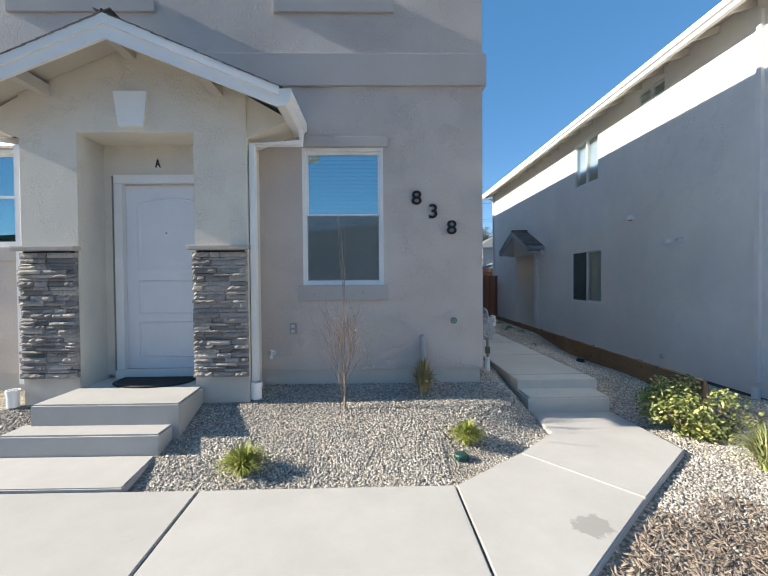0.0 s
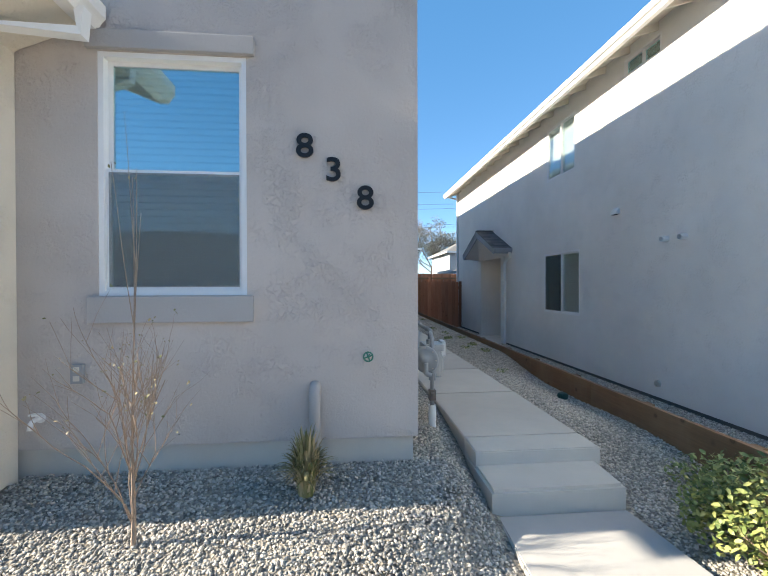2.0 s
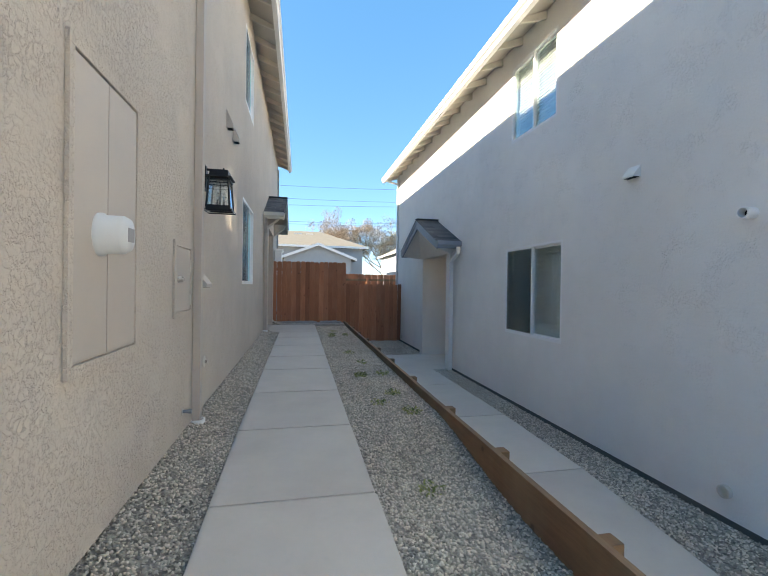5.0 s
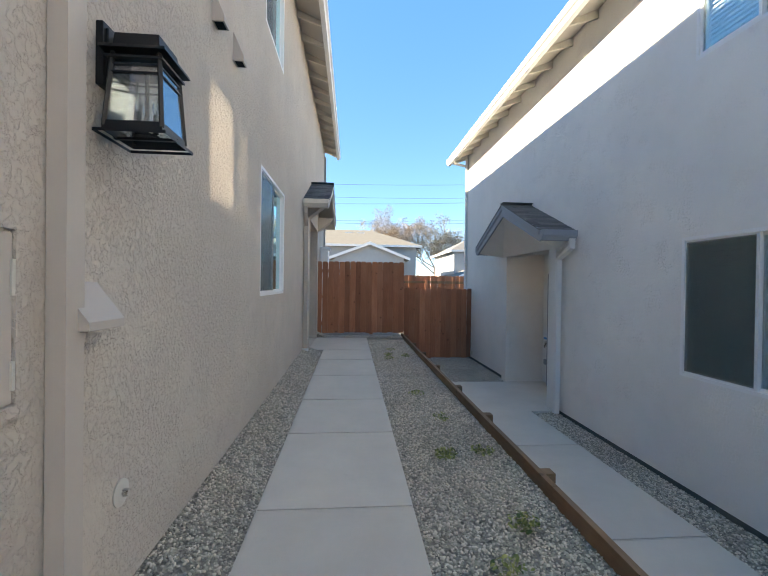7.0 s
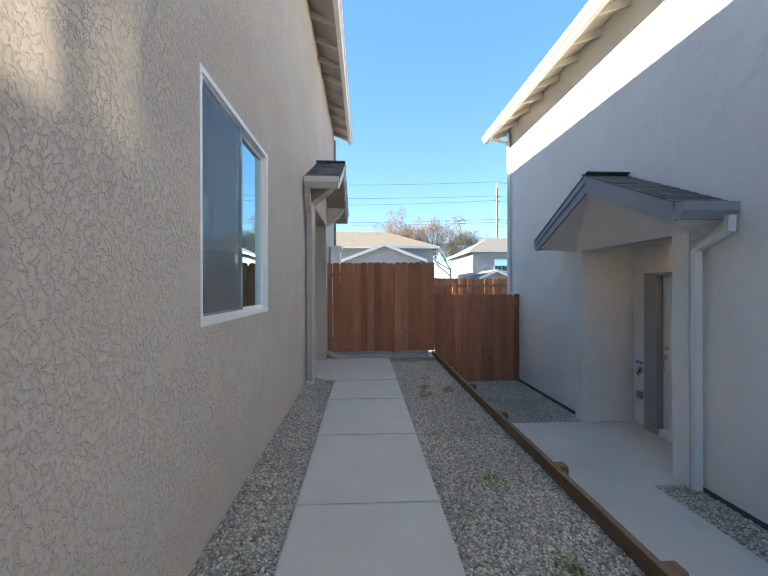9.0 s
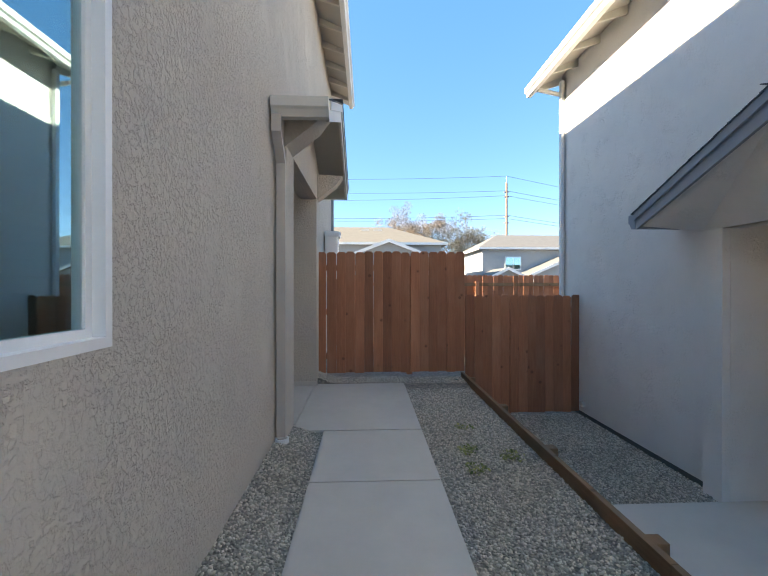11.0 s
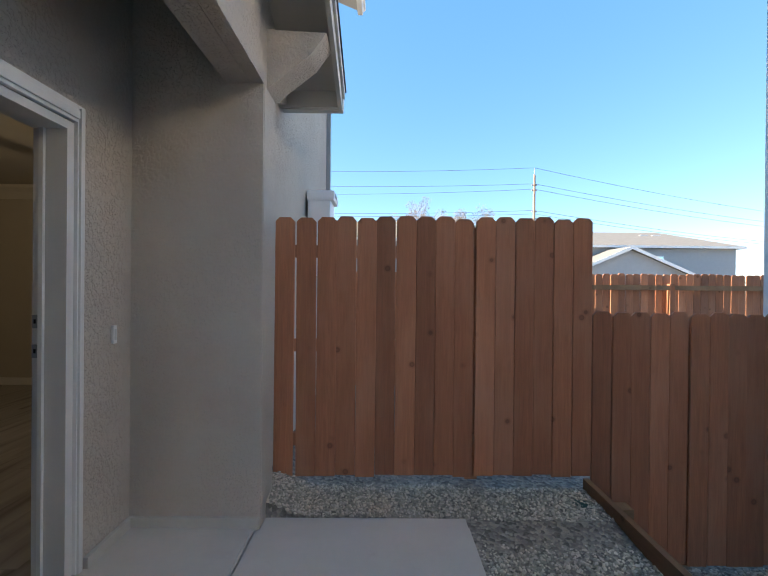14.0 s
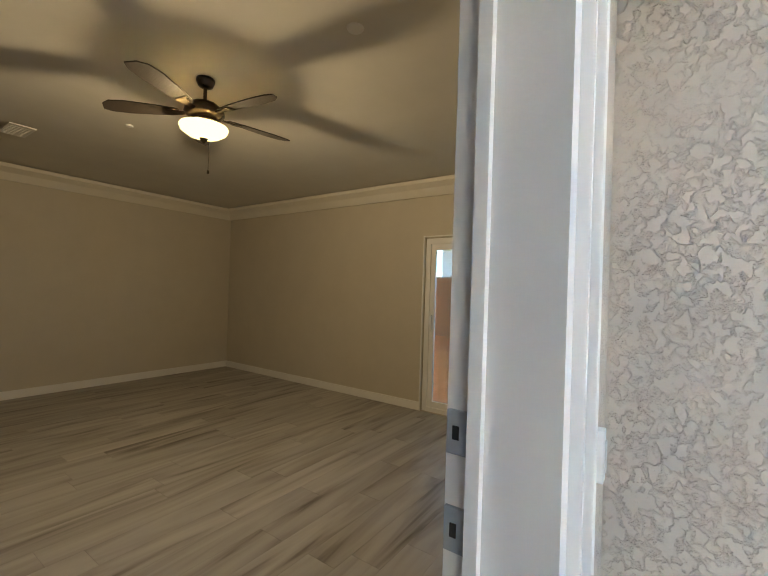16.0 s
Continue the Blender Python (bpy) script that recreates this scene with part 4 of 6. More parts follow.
downspout([(NX - 0.03, 5.5, 5.1), (NX - 0.03, 5.5, -0.05)], (0, 1, 0), WHITE, "white downspout on the neighbour wall", (NX - 0.04, 5.5, -0.30))
downspout([(NX - 0.035, 18.24, 5.2), (NX - 0.035, 18.24, 0.0)], (0, 1, 0), WHITE, "white downspout at the far house corner")
downspout([(4.94, 18.35, 5.10), (5.28, 18.33, 5.02), (NX - 0.03, 18.25, 5.0)], (0, 0, 1), WHITE, "white gutter elbow under the eave", None, 0.06, 0.05)
downspout([(WX + 0.03, 20.5, 5.8), (WX + 0.03, 20.5, 0.3)], (0, 1, 0), GREY_TRIM, "dark downspout at the far corner of the wall")

# ---- close the houses ----
# unseen ceiling, added so that no sun leaks into the upper floor
solid("ceiling_upper", boxes((-9.85, 1.04, 4.64, 20.44, 5.98, 6.04)), INSIDE_CEIL, "unseen plain ceiling closing the upper floor", "ceiling", kind="structure")
solid("floor_upper", boxes((-9.85, 0.34, 4.65, 20.43, 3.08, 3.2), (0.34, 1.03, 4.65, 15.27, 3.08, 3.2), (0.34, 1.03, 17.49, 20.43, 3.08, 3.2)), INSIDE_CEIL, "plain ceiling over the ground floor", "ceiling", kind="structure")
solid("wall_inside", boxes((0.19, 0.344, 13.0, 15.46, 0.3, 3.07), (-5.9, -5.72, 12.9, 20.43, 0.3, 3.07), (-5.7, 0.34, 12.9, 13.0, 0.3, 3.07)), INSIDE_WALL, "beige painted room walls", "wall", kind="structure")
solid("wall_inside_north", wall_mesh(-0.34, 5.72, 0.33, 3.07, 0.012, [(0.05, 1.78, 0.33, 2.40)]), INSIDE_WALL, "beige painted far room wall", "wall", pose(0, 20.435, 0), kind="structure").matrix_basis = pose(0, 20.423, 0) @ Matrix.Diagonal((-1, 1, 1, 1))
solid("wall_inside_east", boxes((0.325, 0.343, 15.47, 15.83, 0.33, 3.07), (0.325, 0.343, 16.76, 20.42, 0.33, 3.07), (0.325, 0.343, 15.83, 16.76, 2.53, 3.07)), INSIDE_WALL, "beige painted room wall beside the door", "wall", kind="structure")
# walls and ceilings out of view, added to shut the neighbour's rooms against sun
solid("wall_neighbour_rest", boxes((10.9, 11.05, 2.5, 18.3, -0.3, 5.3), (NX, 11.0, 2.35, 2.5, -0.3, 5.5)), STUCCO_N, "unseen pale grey stucco walls closing the neighbouring house", "wall", kind="structure")
solid("ceiling_neighbour", boxes((NX + 0.17, 10.9, 2.5, 18.13, 5.3, 5.36), (NX + 0.17, 10.9, 2.5, 18.13, 2.55, 2.65)), INSIDE_CEIL, "unseen plain ceilings closing the neighbouring house", "ceiling", kind="structure")


# ---- side entry: frame, strikes, bell ----
JAMB = paint("grey_white_jamb", (0.68, 0.66, 0.635), 0.45)
frame_b = thing("door_frame", pose(0.485, 16.295, 0.33), "white painted door frame of the open side entry", "door frame")
for s in (-1, 1):
    part("jamb", boxes((-0.155, 0.004, min(s * 0.445, s * 0.487), max(s * 0.445, s * 0.487), 0, 2.18)), JAMB, frame_b)
    part("casing", boxes((-0.001, 0.022, min(s * 0.487, s * 0.535), max(s * 0.487, s * 0.535), 0, 2.27), (0.021, 0.034, min(s * 0.495, s * 0.52), max(s * 0.495, s * 0.52), 0, 2.255), bevel=0.003), WHITE, frame_b)
    part("door_stop", boxes((-0.118, -0.098, min(s * 0.430, s * 0.446), max(s * 0.430, s * 0.446), 0, 2.14)), WHITE, frame_b)
part("head", boxes((-0.155, 0.004, -0.445, 0.445, 2.14, 2.18)), JAMB, frame_b)
part("casing", boxes((-0.001, 0.022, -0.487, 0.487, 2.185, 2.27), (0.021, 0.034, -0.487, 0.487, 2.20, 2.24), bevel=0.003), WHITE, frame_b)
part("threshold", boxes((-0.155, 0.03, -0.445, 0.445, -0.012, 0.02), bevel=0.004), metal("grey_aluminium", (0.5, 0.5, 0.5), 0.4), frame_b)
for z in (1.09, 1.23):
    sp = part("strike_plate", boxes((-0.153, -0.120, 0.439, 0.4465, z - 0.032, z + 0.032), bevel=0.002), GALV, frame_b, "brushed metal strike plate")
    part("latch_hole_shade", boxes((-0.143, -0.133, 0.4375, 0.4392, z - 0.010, z + 0.010)), DARK, sp)
bell = thing("doorbell", pose(0.487, 17.07, 1.46), "white doorbell button on the stucco", "doorbell")
part("plate", boxes((0, 0.016, -0.015, 0.015, -0.05, 0.05), bevel=0.004), VINYL, bell)
part("button", boxes((0.016, 0.019, -0.007, 0.007, -0.03, 0.03), bevel=0.001), BLIND, bell)

# ---- the room beyond the open door ----
PLANK = Mat("grey_oak_planks", 0.42)
_off = PLANK.node("ShaderNodeVectorMath")
_sh = PLANK.node("ShaderNodeCombineXYZ", X=PLANK.math("MULTIPLY", PLANK.random(), 31.0), Y=PLANK.math("MULTIPLY", PLANK.random(), 17.0))
PLANK.t.links.new(PLANK.geo, _off.inputs[0])
PLANK.t.links.new(_sh.outputs[0], _off.inputs[1])
PLANK.geo = _off.outputs[0]
_streak = PLANK.noise(6, 4, 0.5, (1, 0.11, 1), 1.2)
_tone = PLANK.math("ADD", PLANK.math("MULTIPLY", PLANK.random(), 0.14), 0.93)
PLANK.color(PLANK.mix(1.0, PLANK.ramp(_streak, (0.28, (0.11, 0.095, 0.08)), (0.40, (0.265, 0.245, 0.222)), (0.52, (0.335, 0.315, 0.292)), (0.75, (0.42, 0.40, 0.377))), PLANK.node("ShaderNodeCombineColor", Red=_tone, Green=_tone, Blue=_tone).outputs[0], "MULTIPLY"))
PLANK.bump(_streak, 0.0008, 0.4)
PLANK = PLANK.m
room_floor = thing("floor", Matrix(), "grey-brown wood-look plank floor", "floor", kind="structure")
part("subfloor", boxes((-5.71, 0.34, 13.0, 20.42, 0.22, 0.318)), DARK, room_floor)
rf = random.Random(5)
plank_me = {}
x = -5.70
while x < 0.32:
    w = min(0.19, 0.325 - x)
    y = 13.02 - rf.uniform(0, 1.1)
    while y < 20.41:
        a, b = max(13.02, y), min(20.41, y + 1.22)
        if b - a > 0.03:
            key = (round(w, 3), round(b - a, 3))
            if key not in plank_me:
                bm = bmesh.new()
                box(bm, 0.0008, w - 0.0008, 0.0008, b - a - 0.0008, 0, 0.012)
                plank_me[key] = mesh_from("plank", bm, PLANK)
            ob = new("plank", plank_me[key])
            ob.parent = room_floor
            ob.location = (x, a, 0.318)
        y += 1.22
    x += 0.19
solid("baseboard", boxes((-5.72, -5.705, 13.0, 20.42, 0.33, 0.43), (-5.70, -1.80, 20.405, 20.422, 0.33, 0.43), bevel=0.003), WHITE, "white painted baseboard", "baseboard", kind="structure")
bm = bmesh.new()
prism(bm, [(-5.72, 3.07), (-5.56, 3.07), (-5.57, 3.03), (-5.64, 2.98), (-5.70, 2.90), (-5.72, 2.90)], 13.0, 20.42, "y")
prism(bm, [(20.42, 3.07), (20.26, 3.07), (20.27, 3.03), (20.34, 2.98), (20.40, 2.90), (20.42, 2.90)], -5.72, 0.32, "x")
solid("cornice", bm, paint("cornice_paint", (0.74, 0.70, 0.62), 0.6), "pale coved cornice round the room", "cornice", kind="structure")

# ceiling fan
fan = thing("ceiling_fan", pose(-1.86, 17.62, 3.08) @ Matrix.Diagonal((0.88, 0.88, 0.88, 1)), "dark bronze five-blade ceiling fan with a lit bowl", "ceiling fan")
BRONZE = metal("dark_bronze", (0.10, 0.085, 0.07), 0.35)
part("canopy", lathe(bmesh.new(), [(0, 0), (0.062, 0), (0.065, -0.02), (0.05, -0.055), (0.022, -0.07), (0, -0.07)]), BRONZE, fan, smooth=True)
part("rod", lathe(bmesh.new(), [(0.013, -0.07), (0.013, -0.17)], steps=12), BRONZE, fan)
part("motor", lathe(bmesh.new(), [(0, -0.165), (0.04, -0.165), (0.09, -0.185), (0.135, -0.225), (0.14, -0.255), (0.11, -0.285), (0.07, -0.30), (0, -0.30)], steps=28), BRONZE, fan, smooth=True)
part("light_collar", lathe(bmesh.new(), [(0.075, -0.30), (0.085, -0.33), (0.07, -0.345), (0, -0.345)], steps=24), NICKEL, fan, "bright metal light collar")
BOWL = Mat("lit_bowl_glass", 0.3)
BOWL.color((0.30, 0.25, 0.16))
BOWL.b.inputs["Emission Color"].default_value = (1.0, 0.80, 0.36, 1)
BOWL.b.inputs["Emission Strength"].default_value = 0.16
# unseen disc, added to keep the bulb's direct light off the ceiling
part("heat_shield", lathe(bmesh.new(), [(0, -0.338), (0.15, -0.338), (0.15, -0.344), (0, -0.344)], steps=24), BRONZE, fan)
glow_bowl = part("bowl", lathe(bmesh.new(), [(0.165, -0.347), (0.168, -0.356), (0.155, -0.385), (0.11, -0.415), (0.04, -0.430), (0, -0.432)], steps=28), BOWL.m, fan, "frosted lit glass bowl", smooth=True)
glow_bowl.visible_shadow = False
part("finial", lathe(bmesh.new(), [(0.03, -0.436), (0.02, -0.455), (0, -0.475)], steps=12), BRONZE, fan)
part("pull_chain", lathe(bmesh.new(), [(0.0025, -0.46), (0.0025, -0.66), (0.009, -0.665), (0.009, -0.685), (0, -0.69)], pose(0.02, 0.03, 0), steps=8), BRONZE, fan)
blade_bm = bmesh.new()
prism(blade_bm, [(0.17, -0.035), (0.30, -0.055), (0.52, -0.072), (0.64, -0.066), (0.69, -0.045), (0.672, 0.02), (0.62, 0.058), (0.52, 0.070), (0.30, 0.055), (0.17, 0.035)], -0.004, 0.004, "z")
BLADE = wood("dark_blade_wood", (0.04, 0.031, 0.024), "x", 0.1, 0.4)
blade_me = mesh_from("blade", blade_bm, BLADE)
arm_me = mesh_from("blade_arm", boxes((0.10, 0.26, -0.018, 0.018, -0.012, -0.004), (0.22, 0.27, -0.04, 0.04, -0.010, -0.004)), BRONZE)
for k in range(5):
    a = 80 + 72 * k
    bl = new("blade", blade_me)
    bl.parent = fan
    bl.matrix_basis = pose(0, 0, -0.255, 0, 0, a) @ pose(0, 0, 0, 11)
    ar = new("blade_arm", arm_me)
    ar.parent = bl
bulb = bpy.data.lights.new("fan_bulb", "POINT")
bulb.energy, bulb.color, bulb.shadow_soft_size = 4.8, (1.0, 0.82, 0.56), 0.05
bo = new("fan_bulb", bulb)
bo.location = (-1.86, 17.62, 3.08 - 0.335)
vent = thing("ceiling_vent", pose(-4.1, 17.2, 3.066), "white slatted ceiling air vent", "vent")
part("frame", boxes((-0.18, 0.18, -0.09, -0.075, -0.01, 0), (-0.18, 0.18, 0.075, 0.09, -0.01, 0), (-0.18, -0.165, -0.075, 0.075, -0.01, 0), (0.165, 0.18, -0.075, 0.075, -0.01, 0)), WHITE, vent)
for k in range(7):
    part("slat", boxes((-0.165 + k * 0.048, -0.135 + k * 0.048, -0.075, 0.075, -0.008, -0.004)), WHITE, vent)
sprinkler = solid("sprinkler_cover", lathe(bmesh.new(), [(0, -0.008), (0.04, -0.008), (0.045, 0)]), WHITE, "round white sprinkler cover on the ceiling", "sprinkler", pose(-0.72, 17.74, 3.078))
solid("smoke_alarm", lathe(bmesh.new(), [(0, -0.012), (0.025, -0.012), (0.03, 0)]), WHITE, "small round white disc on the ceiling", "alarm", pose(-3.13, 17.7, 3.078))

# sliding glass door of the far wall
gd = thing("glass_door", pose(-1.78, 20.45, 0.33), "white framed sliding glass door to the yard", "glass door")
part("frame", boxes((0, 0.06, 0, 0.1, 0, 2.07), (1.67, 1.73, 0, 0.1, 0, 2.07), (0.06, 1.67, 0, 0.1, 2.0, 2.07), (0.06, 1.67, 0, 0.1, 0, 0.05)), VINYL, gd)
for a, y in ((0.06, 0.02), (0.86, 0.055)):
    sh = part("sash", boxes((a, a + 0.06, y, y + 0.03, 0.05, 2.0), (a + 0.75, a + 0.81, y, y + 0.03, 0.05, 2.0), (a + 0.06, a + 0.75, y, y + 0.03, 0.05, 0.12), (a + 0.06, a + 0.75, y, y + 0.03, 1.93, 2.0)), VINYL, gd)
    pn = part("pane", boxes((a + 0.06, a + 0.75, y + 0.012, y + 0.018, 0.12, 1.93)), GLASS, sh)
    pn.visible_shadow = False
part("handle", tube(bmesh.new(), [(0.09, 0.02, 0.95), (0.09, -0.02, 0.97), (0.09, -0.03, 1.05), (0.09, -0.02, 1.13), (0.09, 0.02, 1.15)], 0.009, 8), VINYL, gd)
solid("trim", boxes((-1.80, -1.785, 20.405, 20.422, 0.33, 2.425), (-1.785, 0.05, 20.405, 20.422, 2.41, 2.425), bevel=0.002), WHITE, "white casing of the glass door", "trim", kind="structure")

# ---- gas meter ----
METER = paint("grey_meter_paint", (0.36, 0.385, 0.40), 0.45, 0.18)
gm = thing("gas_meter", pose(1.43, 5.20, 0.18), "grey gas meter with regulator on a riser pipe", "gas meter")
part("sleeve", lathe(bmesh.new(), [(0.032, 0), (0.032, 0.23), (0.028, 0.23), (0.028, 0.1)], steps=16), VINYL, gm, "white plastic riser sleeve")
part("riser", tube(bmesh.new(), [(0, 0, 0.1), (0, 0, 0.76), (0, 0.03, 0.81), (0.005, 0.10, 0.83), (0.015, 0.17, 0.82), (0.02, 0.20, 0.76), (0.02, 0.20, 0.70)], 0.017, 12), GALV, gm, smooth=True)
part("stopcock", boxes((-0.028, 0.028, -0.028, 0.028, 0.27, 0.36), (-0.015, 0.015, -0.05, -0.028, 0.30, 0.34), bevel=0.006), paint("rusty_iron", (0.14, 0.12, 0.11), 0.6), gm)
for ux, uy in ((0.02, 0.20), (0.06, 0.33)):
    part("union_nut", lathe(bmesh.new(), [(0.022, 0.715), (0.031, 0.72), (0.031, 0.76), (0.022, 0.765)], pose(ux, uy, 0), steps=6), METER, gm)
part("union", lathe(bmesh.new(), [(0.03, 0.44), (0.03, 0.50), (0.022, 0.505)], steps=8), GALV, gm)
reg = part("regulator", lathe(bmesh.new(), [(0, -0.045), (0.06, -0.045), (0.10, -0.02), (0.128, -0.012), (0.135, 0), (0.128, 0.012), (0.10, 0.02), (0.045, 0.032), (0.04, 0.055), (0, 0.058)], pose(-0.062, -0.02, 0.62, 90, 0, -30) @ Matrix.Diagonal((0.86, 0.86, 0.86, 1)), steps=32), METER, gm, "round cast regulator housing", smooth=True)
for k in range(8):
    a = 2 * math.pi * k / 8
    part("bolt", lathe(bmesh.new(), [(0, 0.02), (0.008, 0.018), (0.008, 0.008)], pose(-0.062, -0.02, 0.62, 90, 0, -30) @ Matrix.Diagonal((0.86, 0.86, 0.86, 1)) @ pose(0.115 * math.cos(a), 0.115 * math.sin(a), 0), 6), NICKEL, reg)
part("regulator_body", boxes((-0.06, 0.03, -0.05, 0.03, 0.56, 0.65), bevel=0.012), METER, gm)
part("regulator_vent", tube(bmesh.new(), [(-0.07, -0.08, 0.60), (-0.07, -0.09, 0.52), (-0.03, -0.09, 0.50)], 0.02, 10), METER, gm)
body = part("meter_body", boxes((-0.02, 0.125, 0.16, 0.38, 0.42, 0.66), bevel=0.03), METER, gm)
part("meter_top", boxes((-0.035, 0.14, 0.145, 0.395, 0.655, 0.72), bevel=0.02), METER, body)
part("diaphragm_cover", lathe(bmesh.new(), [(0.125, 0.0), (0.125, 0.012), (0.10, 0.03), (0, 0.035)], pose(0.12, 0.27, 0.54, 0, 90) @ Matrix.Diagonal((0.85, 0.85, 0.85, 1)), steps=28), METER, body)
idx = part("index_box", boxes((0.13, 0.17, 0.21, 0.33, 0.60, 0.74), bevel=0.008), BLIND, body, "pale index box with a dial window")
part("dial_window", boxes((0.1705, 0.173, 0.225, 0.315, 0.65, 0.72)), VINYL, idx)
part("outlet_pipe", tube(bmesh.new(), [(0.06, 0.33, 0.71), (0.06, 0.33, 0.79), (0.06, 0.36, 0.82), (0.05, 0.58, 0.825), (0.02, 0.64, 0.84), (0.0, 0.655, 0.87), (-0.04, 0.66, 0.885), (-0.26, 0.66, 0.885)], 0.019, 12), GALV, gm, smooth=True)
part("elbow", lathe(bmesh.new(), [(0.028, -0.03), (0.028, 0.03)], pose(0.055, 0.46, 0.825, 90), steps=12), GALV, gm)
part("wall_flange", lathe(bmesh.new(), [(0.035, -0.02), (0.035, 0.0), (0, 0.0)], pose(-0.235, 0.66, 0.885, 0, 90), steps=14), CREAM, gm)

# ---- lantern ----
lan = thing("wall_lantern", pose(WX, 8.80, 2.165) @ Matrix.Diagonal((0.93, 0.93, 0.96, 1)), "black metal wall lantern with clear glass panes", "lantern")
part("back_plate", boxes((0, 0.028, -0.06, 0.06, 0.20, 0.44), (0.028, 0.04, -0.045, 0.045, 0.22, 0.42), bevel=0.004), BLACK, lan)
part("arm", boxes((0.03, 0.20, -0.012, 0.012, 0.385, 0.405), (0.188, 0.202, -0.008, 0.008, 0.36, 0.42), bevel=0.003), BLACK, lan)
CX = 0.165
bm = bmesh.new()
for dz0, dz1, r0, r1 in ((0.325, 0.385, 0.088, 0.082), (0.312, 0.325, 0.122, 0.118), (0.285, 0.293, 0.105, 0.105), (0.0, 0.012, 0.132, 0.132), (0.012, 0.05, 0.112, 0.108)):
    q = []
    for r, z in ((r0, dz0), (r1, dz1)):
        q.append([bm.verts.new((CX + sx * r, sy * r, z)) for sx, sy in ((-1, -1), (1, -1), (1, 1), (-1, 1))])
    for i in range(4):
        bm.faces.new((q[0][i], q[0][(i + 1) % 4], q[1][(i + 1) % 4], q[1][i]))
    if dz0 > 0.1:
        bm.faces.new(q[1])
        bm.faces.new(q[0][::-1])
bmesh.ops.recalc_face_normals(bm, faces=bm.faces)
tagged(part("cage", bm, BLACK, lan), kind="stuff")
LGLASS = coated_glass("lantern_glass", (0.9, 0.95, 1.0), 0.10)
for sx, sy in ((-1, -1), (1, -1), (1, 1), (-1, 1)):
    part("corner_post", bar(bmesh.new(), [(CX + sx * 0.106, sy * 0.106, 0.03), (CX + sx * 0.086, sy * 0.086, 0.315)], 0.014, 0.014, (sx, -sy, 0)), BLACK, lan)
for k in range(4):
    bm = bmesh.new()
    r = pose(CX, 0, 0, 0, 0, 90 * k)
    vs = [bm.verts.new(r @ Vector(p)) for p in ((-0.10, -0.107, 0.045), (0.10, -0.107, 0.045), (0.083, -0.087, 0.29), (-0.083, -0.087, 0.29), (-0.10, -0.104, 0.045), (0.10, -0.104, 0.045), (0.083, -0.084, 0.29), (-0.083, -0.084, 0.29))]
    for q in ((0, 1, 2, 3), (7, 6, 5, 4), (0, 4, 5, 1), (1, 5, 6, 2), (2, 6, 7, 3), (3, 7, 4, 0)):
        bm.faces.new([vs[i] for i in q])
    pn = part("pane", bm, LGLASS, lan)
    pn.visible_shadow = False
    bm = bmesh.new()
    bar(bm, [r @ Vector((-0.09, -0.094, 0.235)), r @ Vector((0.09, -0.094, 0.235))], 0.006, 0.006, (0, 0, 1))
    bar(bm, [r @ Vector((-0.086, -0.090, 0.265)), r @ Vector((0.086, -0.090, 0.265))], 0.006, 0.006, (0, 0, 1))
    part("glazing_bar", bm, BLACK, pn)
part("base_bar", boxes((CX - 0.125, CX + 0.125, -0.008, 0.008, 0.012, 0.022)), BLACK, lan)
part("stem", lathe(bmesh.new(), [(0.05, 0.02), (0.05, 0.03), (0.008, 0.04), (0.008, 0.30)], pose(CX, 0, 0), steps=12), BLACK, lan)
for a in (0, 120, 240):
    c = pose(CX + 0.035 * math.cos(radians(a)), 0.035 * math.sin(radians(a)), 0.04)
    can = part("candle_sleeve", lathe(bmesh.new(), [(0.011, 0), (0.011, 0.07), (0, 0.07)], c, 12), BLACK, lan)
    part("bulb", lathe(bmesh.new(), [(0.006, 0.07), (0.015, 0.095), (0.012, 0.12), (0.003, 0.145), (0, 0.147)], c, 12), glass_mat("bulb_glass"), can, "clear candle bulb", smooth=True)


# ---- fittings on the corner house's side wall ----
def on_east(y, z):
    return pose(WX, y, z, 0, 0, 90)


def on_nb(y, z):
    return pose(NX, y, z, 0, 0, -90)


panel = thing("utility_panel", on_east(8.195, 1.54), "taupe painted flush utility panel with a round knob", "utility panel")
for piece in ((-0.235, 0.235, -0.018, -0.001, -0.28, -0.24), (-0.235, 0.235, -0.018, -0.001, 0.24, 0.28), (-0.235, -0.19, -0.018, -0.001, -0.24, 0.24), (0.19, 0.235, -0.018, -0.001, -0.24, 0.24)):
    part("surround", boxes(piece, bevel=0.004), STUCCO_A, panel)
lid = part("lid", boxes((-0.186, 0.186, -0.010, -0.001, -0.236, 0.232), bevel=0.003), TAUPE, panel)
part("knob", lathe(bmesh.new(), [(0.026, 0.0), (0.026, 0.008), (0.018, 0.018), (0.023, 0.03), (0.020, 0.038), (0, 0.040)], pose(-0.13, -0.010, 0.0, 90), steps=18), NICKEL, lid, smooth=True)
part("hinge", boxes((0.180, 0.192, -0.016, -0.010, -0.20, -0.12), (0.180, 0.192, -0.016, -0.010, 0.06, 0.16)), CREAM, lid)

ep = thing("electric_panel", on_east(6.97, 1.80) @ Matrix.Diagonal((0.74, 1, 1, 1)), "taupe painted electric meter cabinet set in the wall", "electric panel")
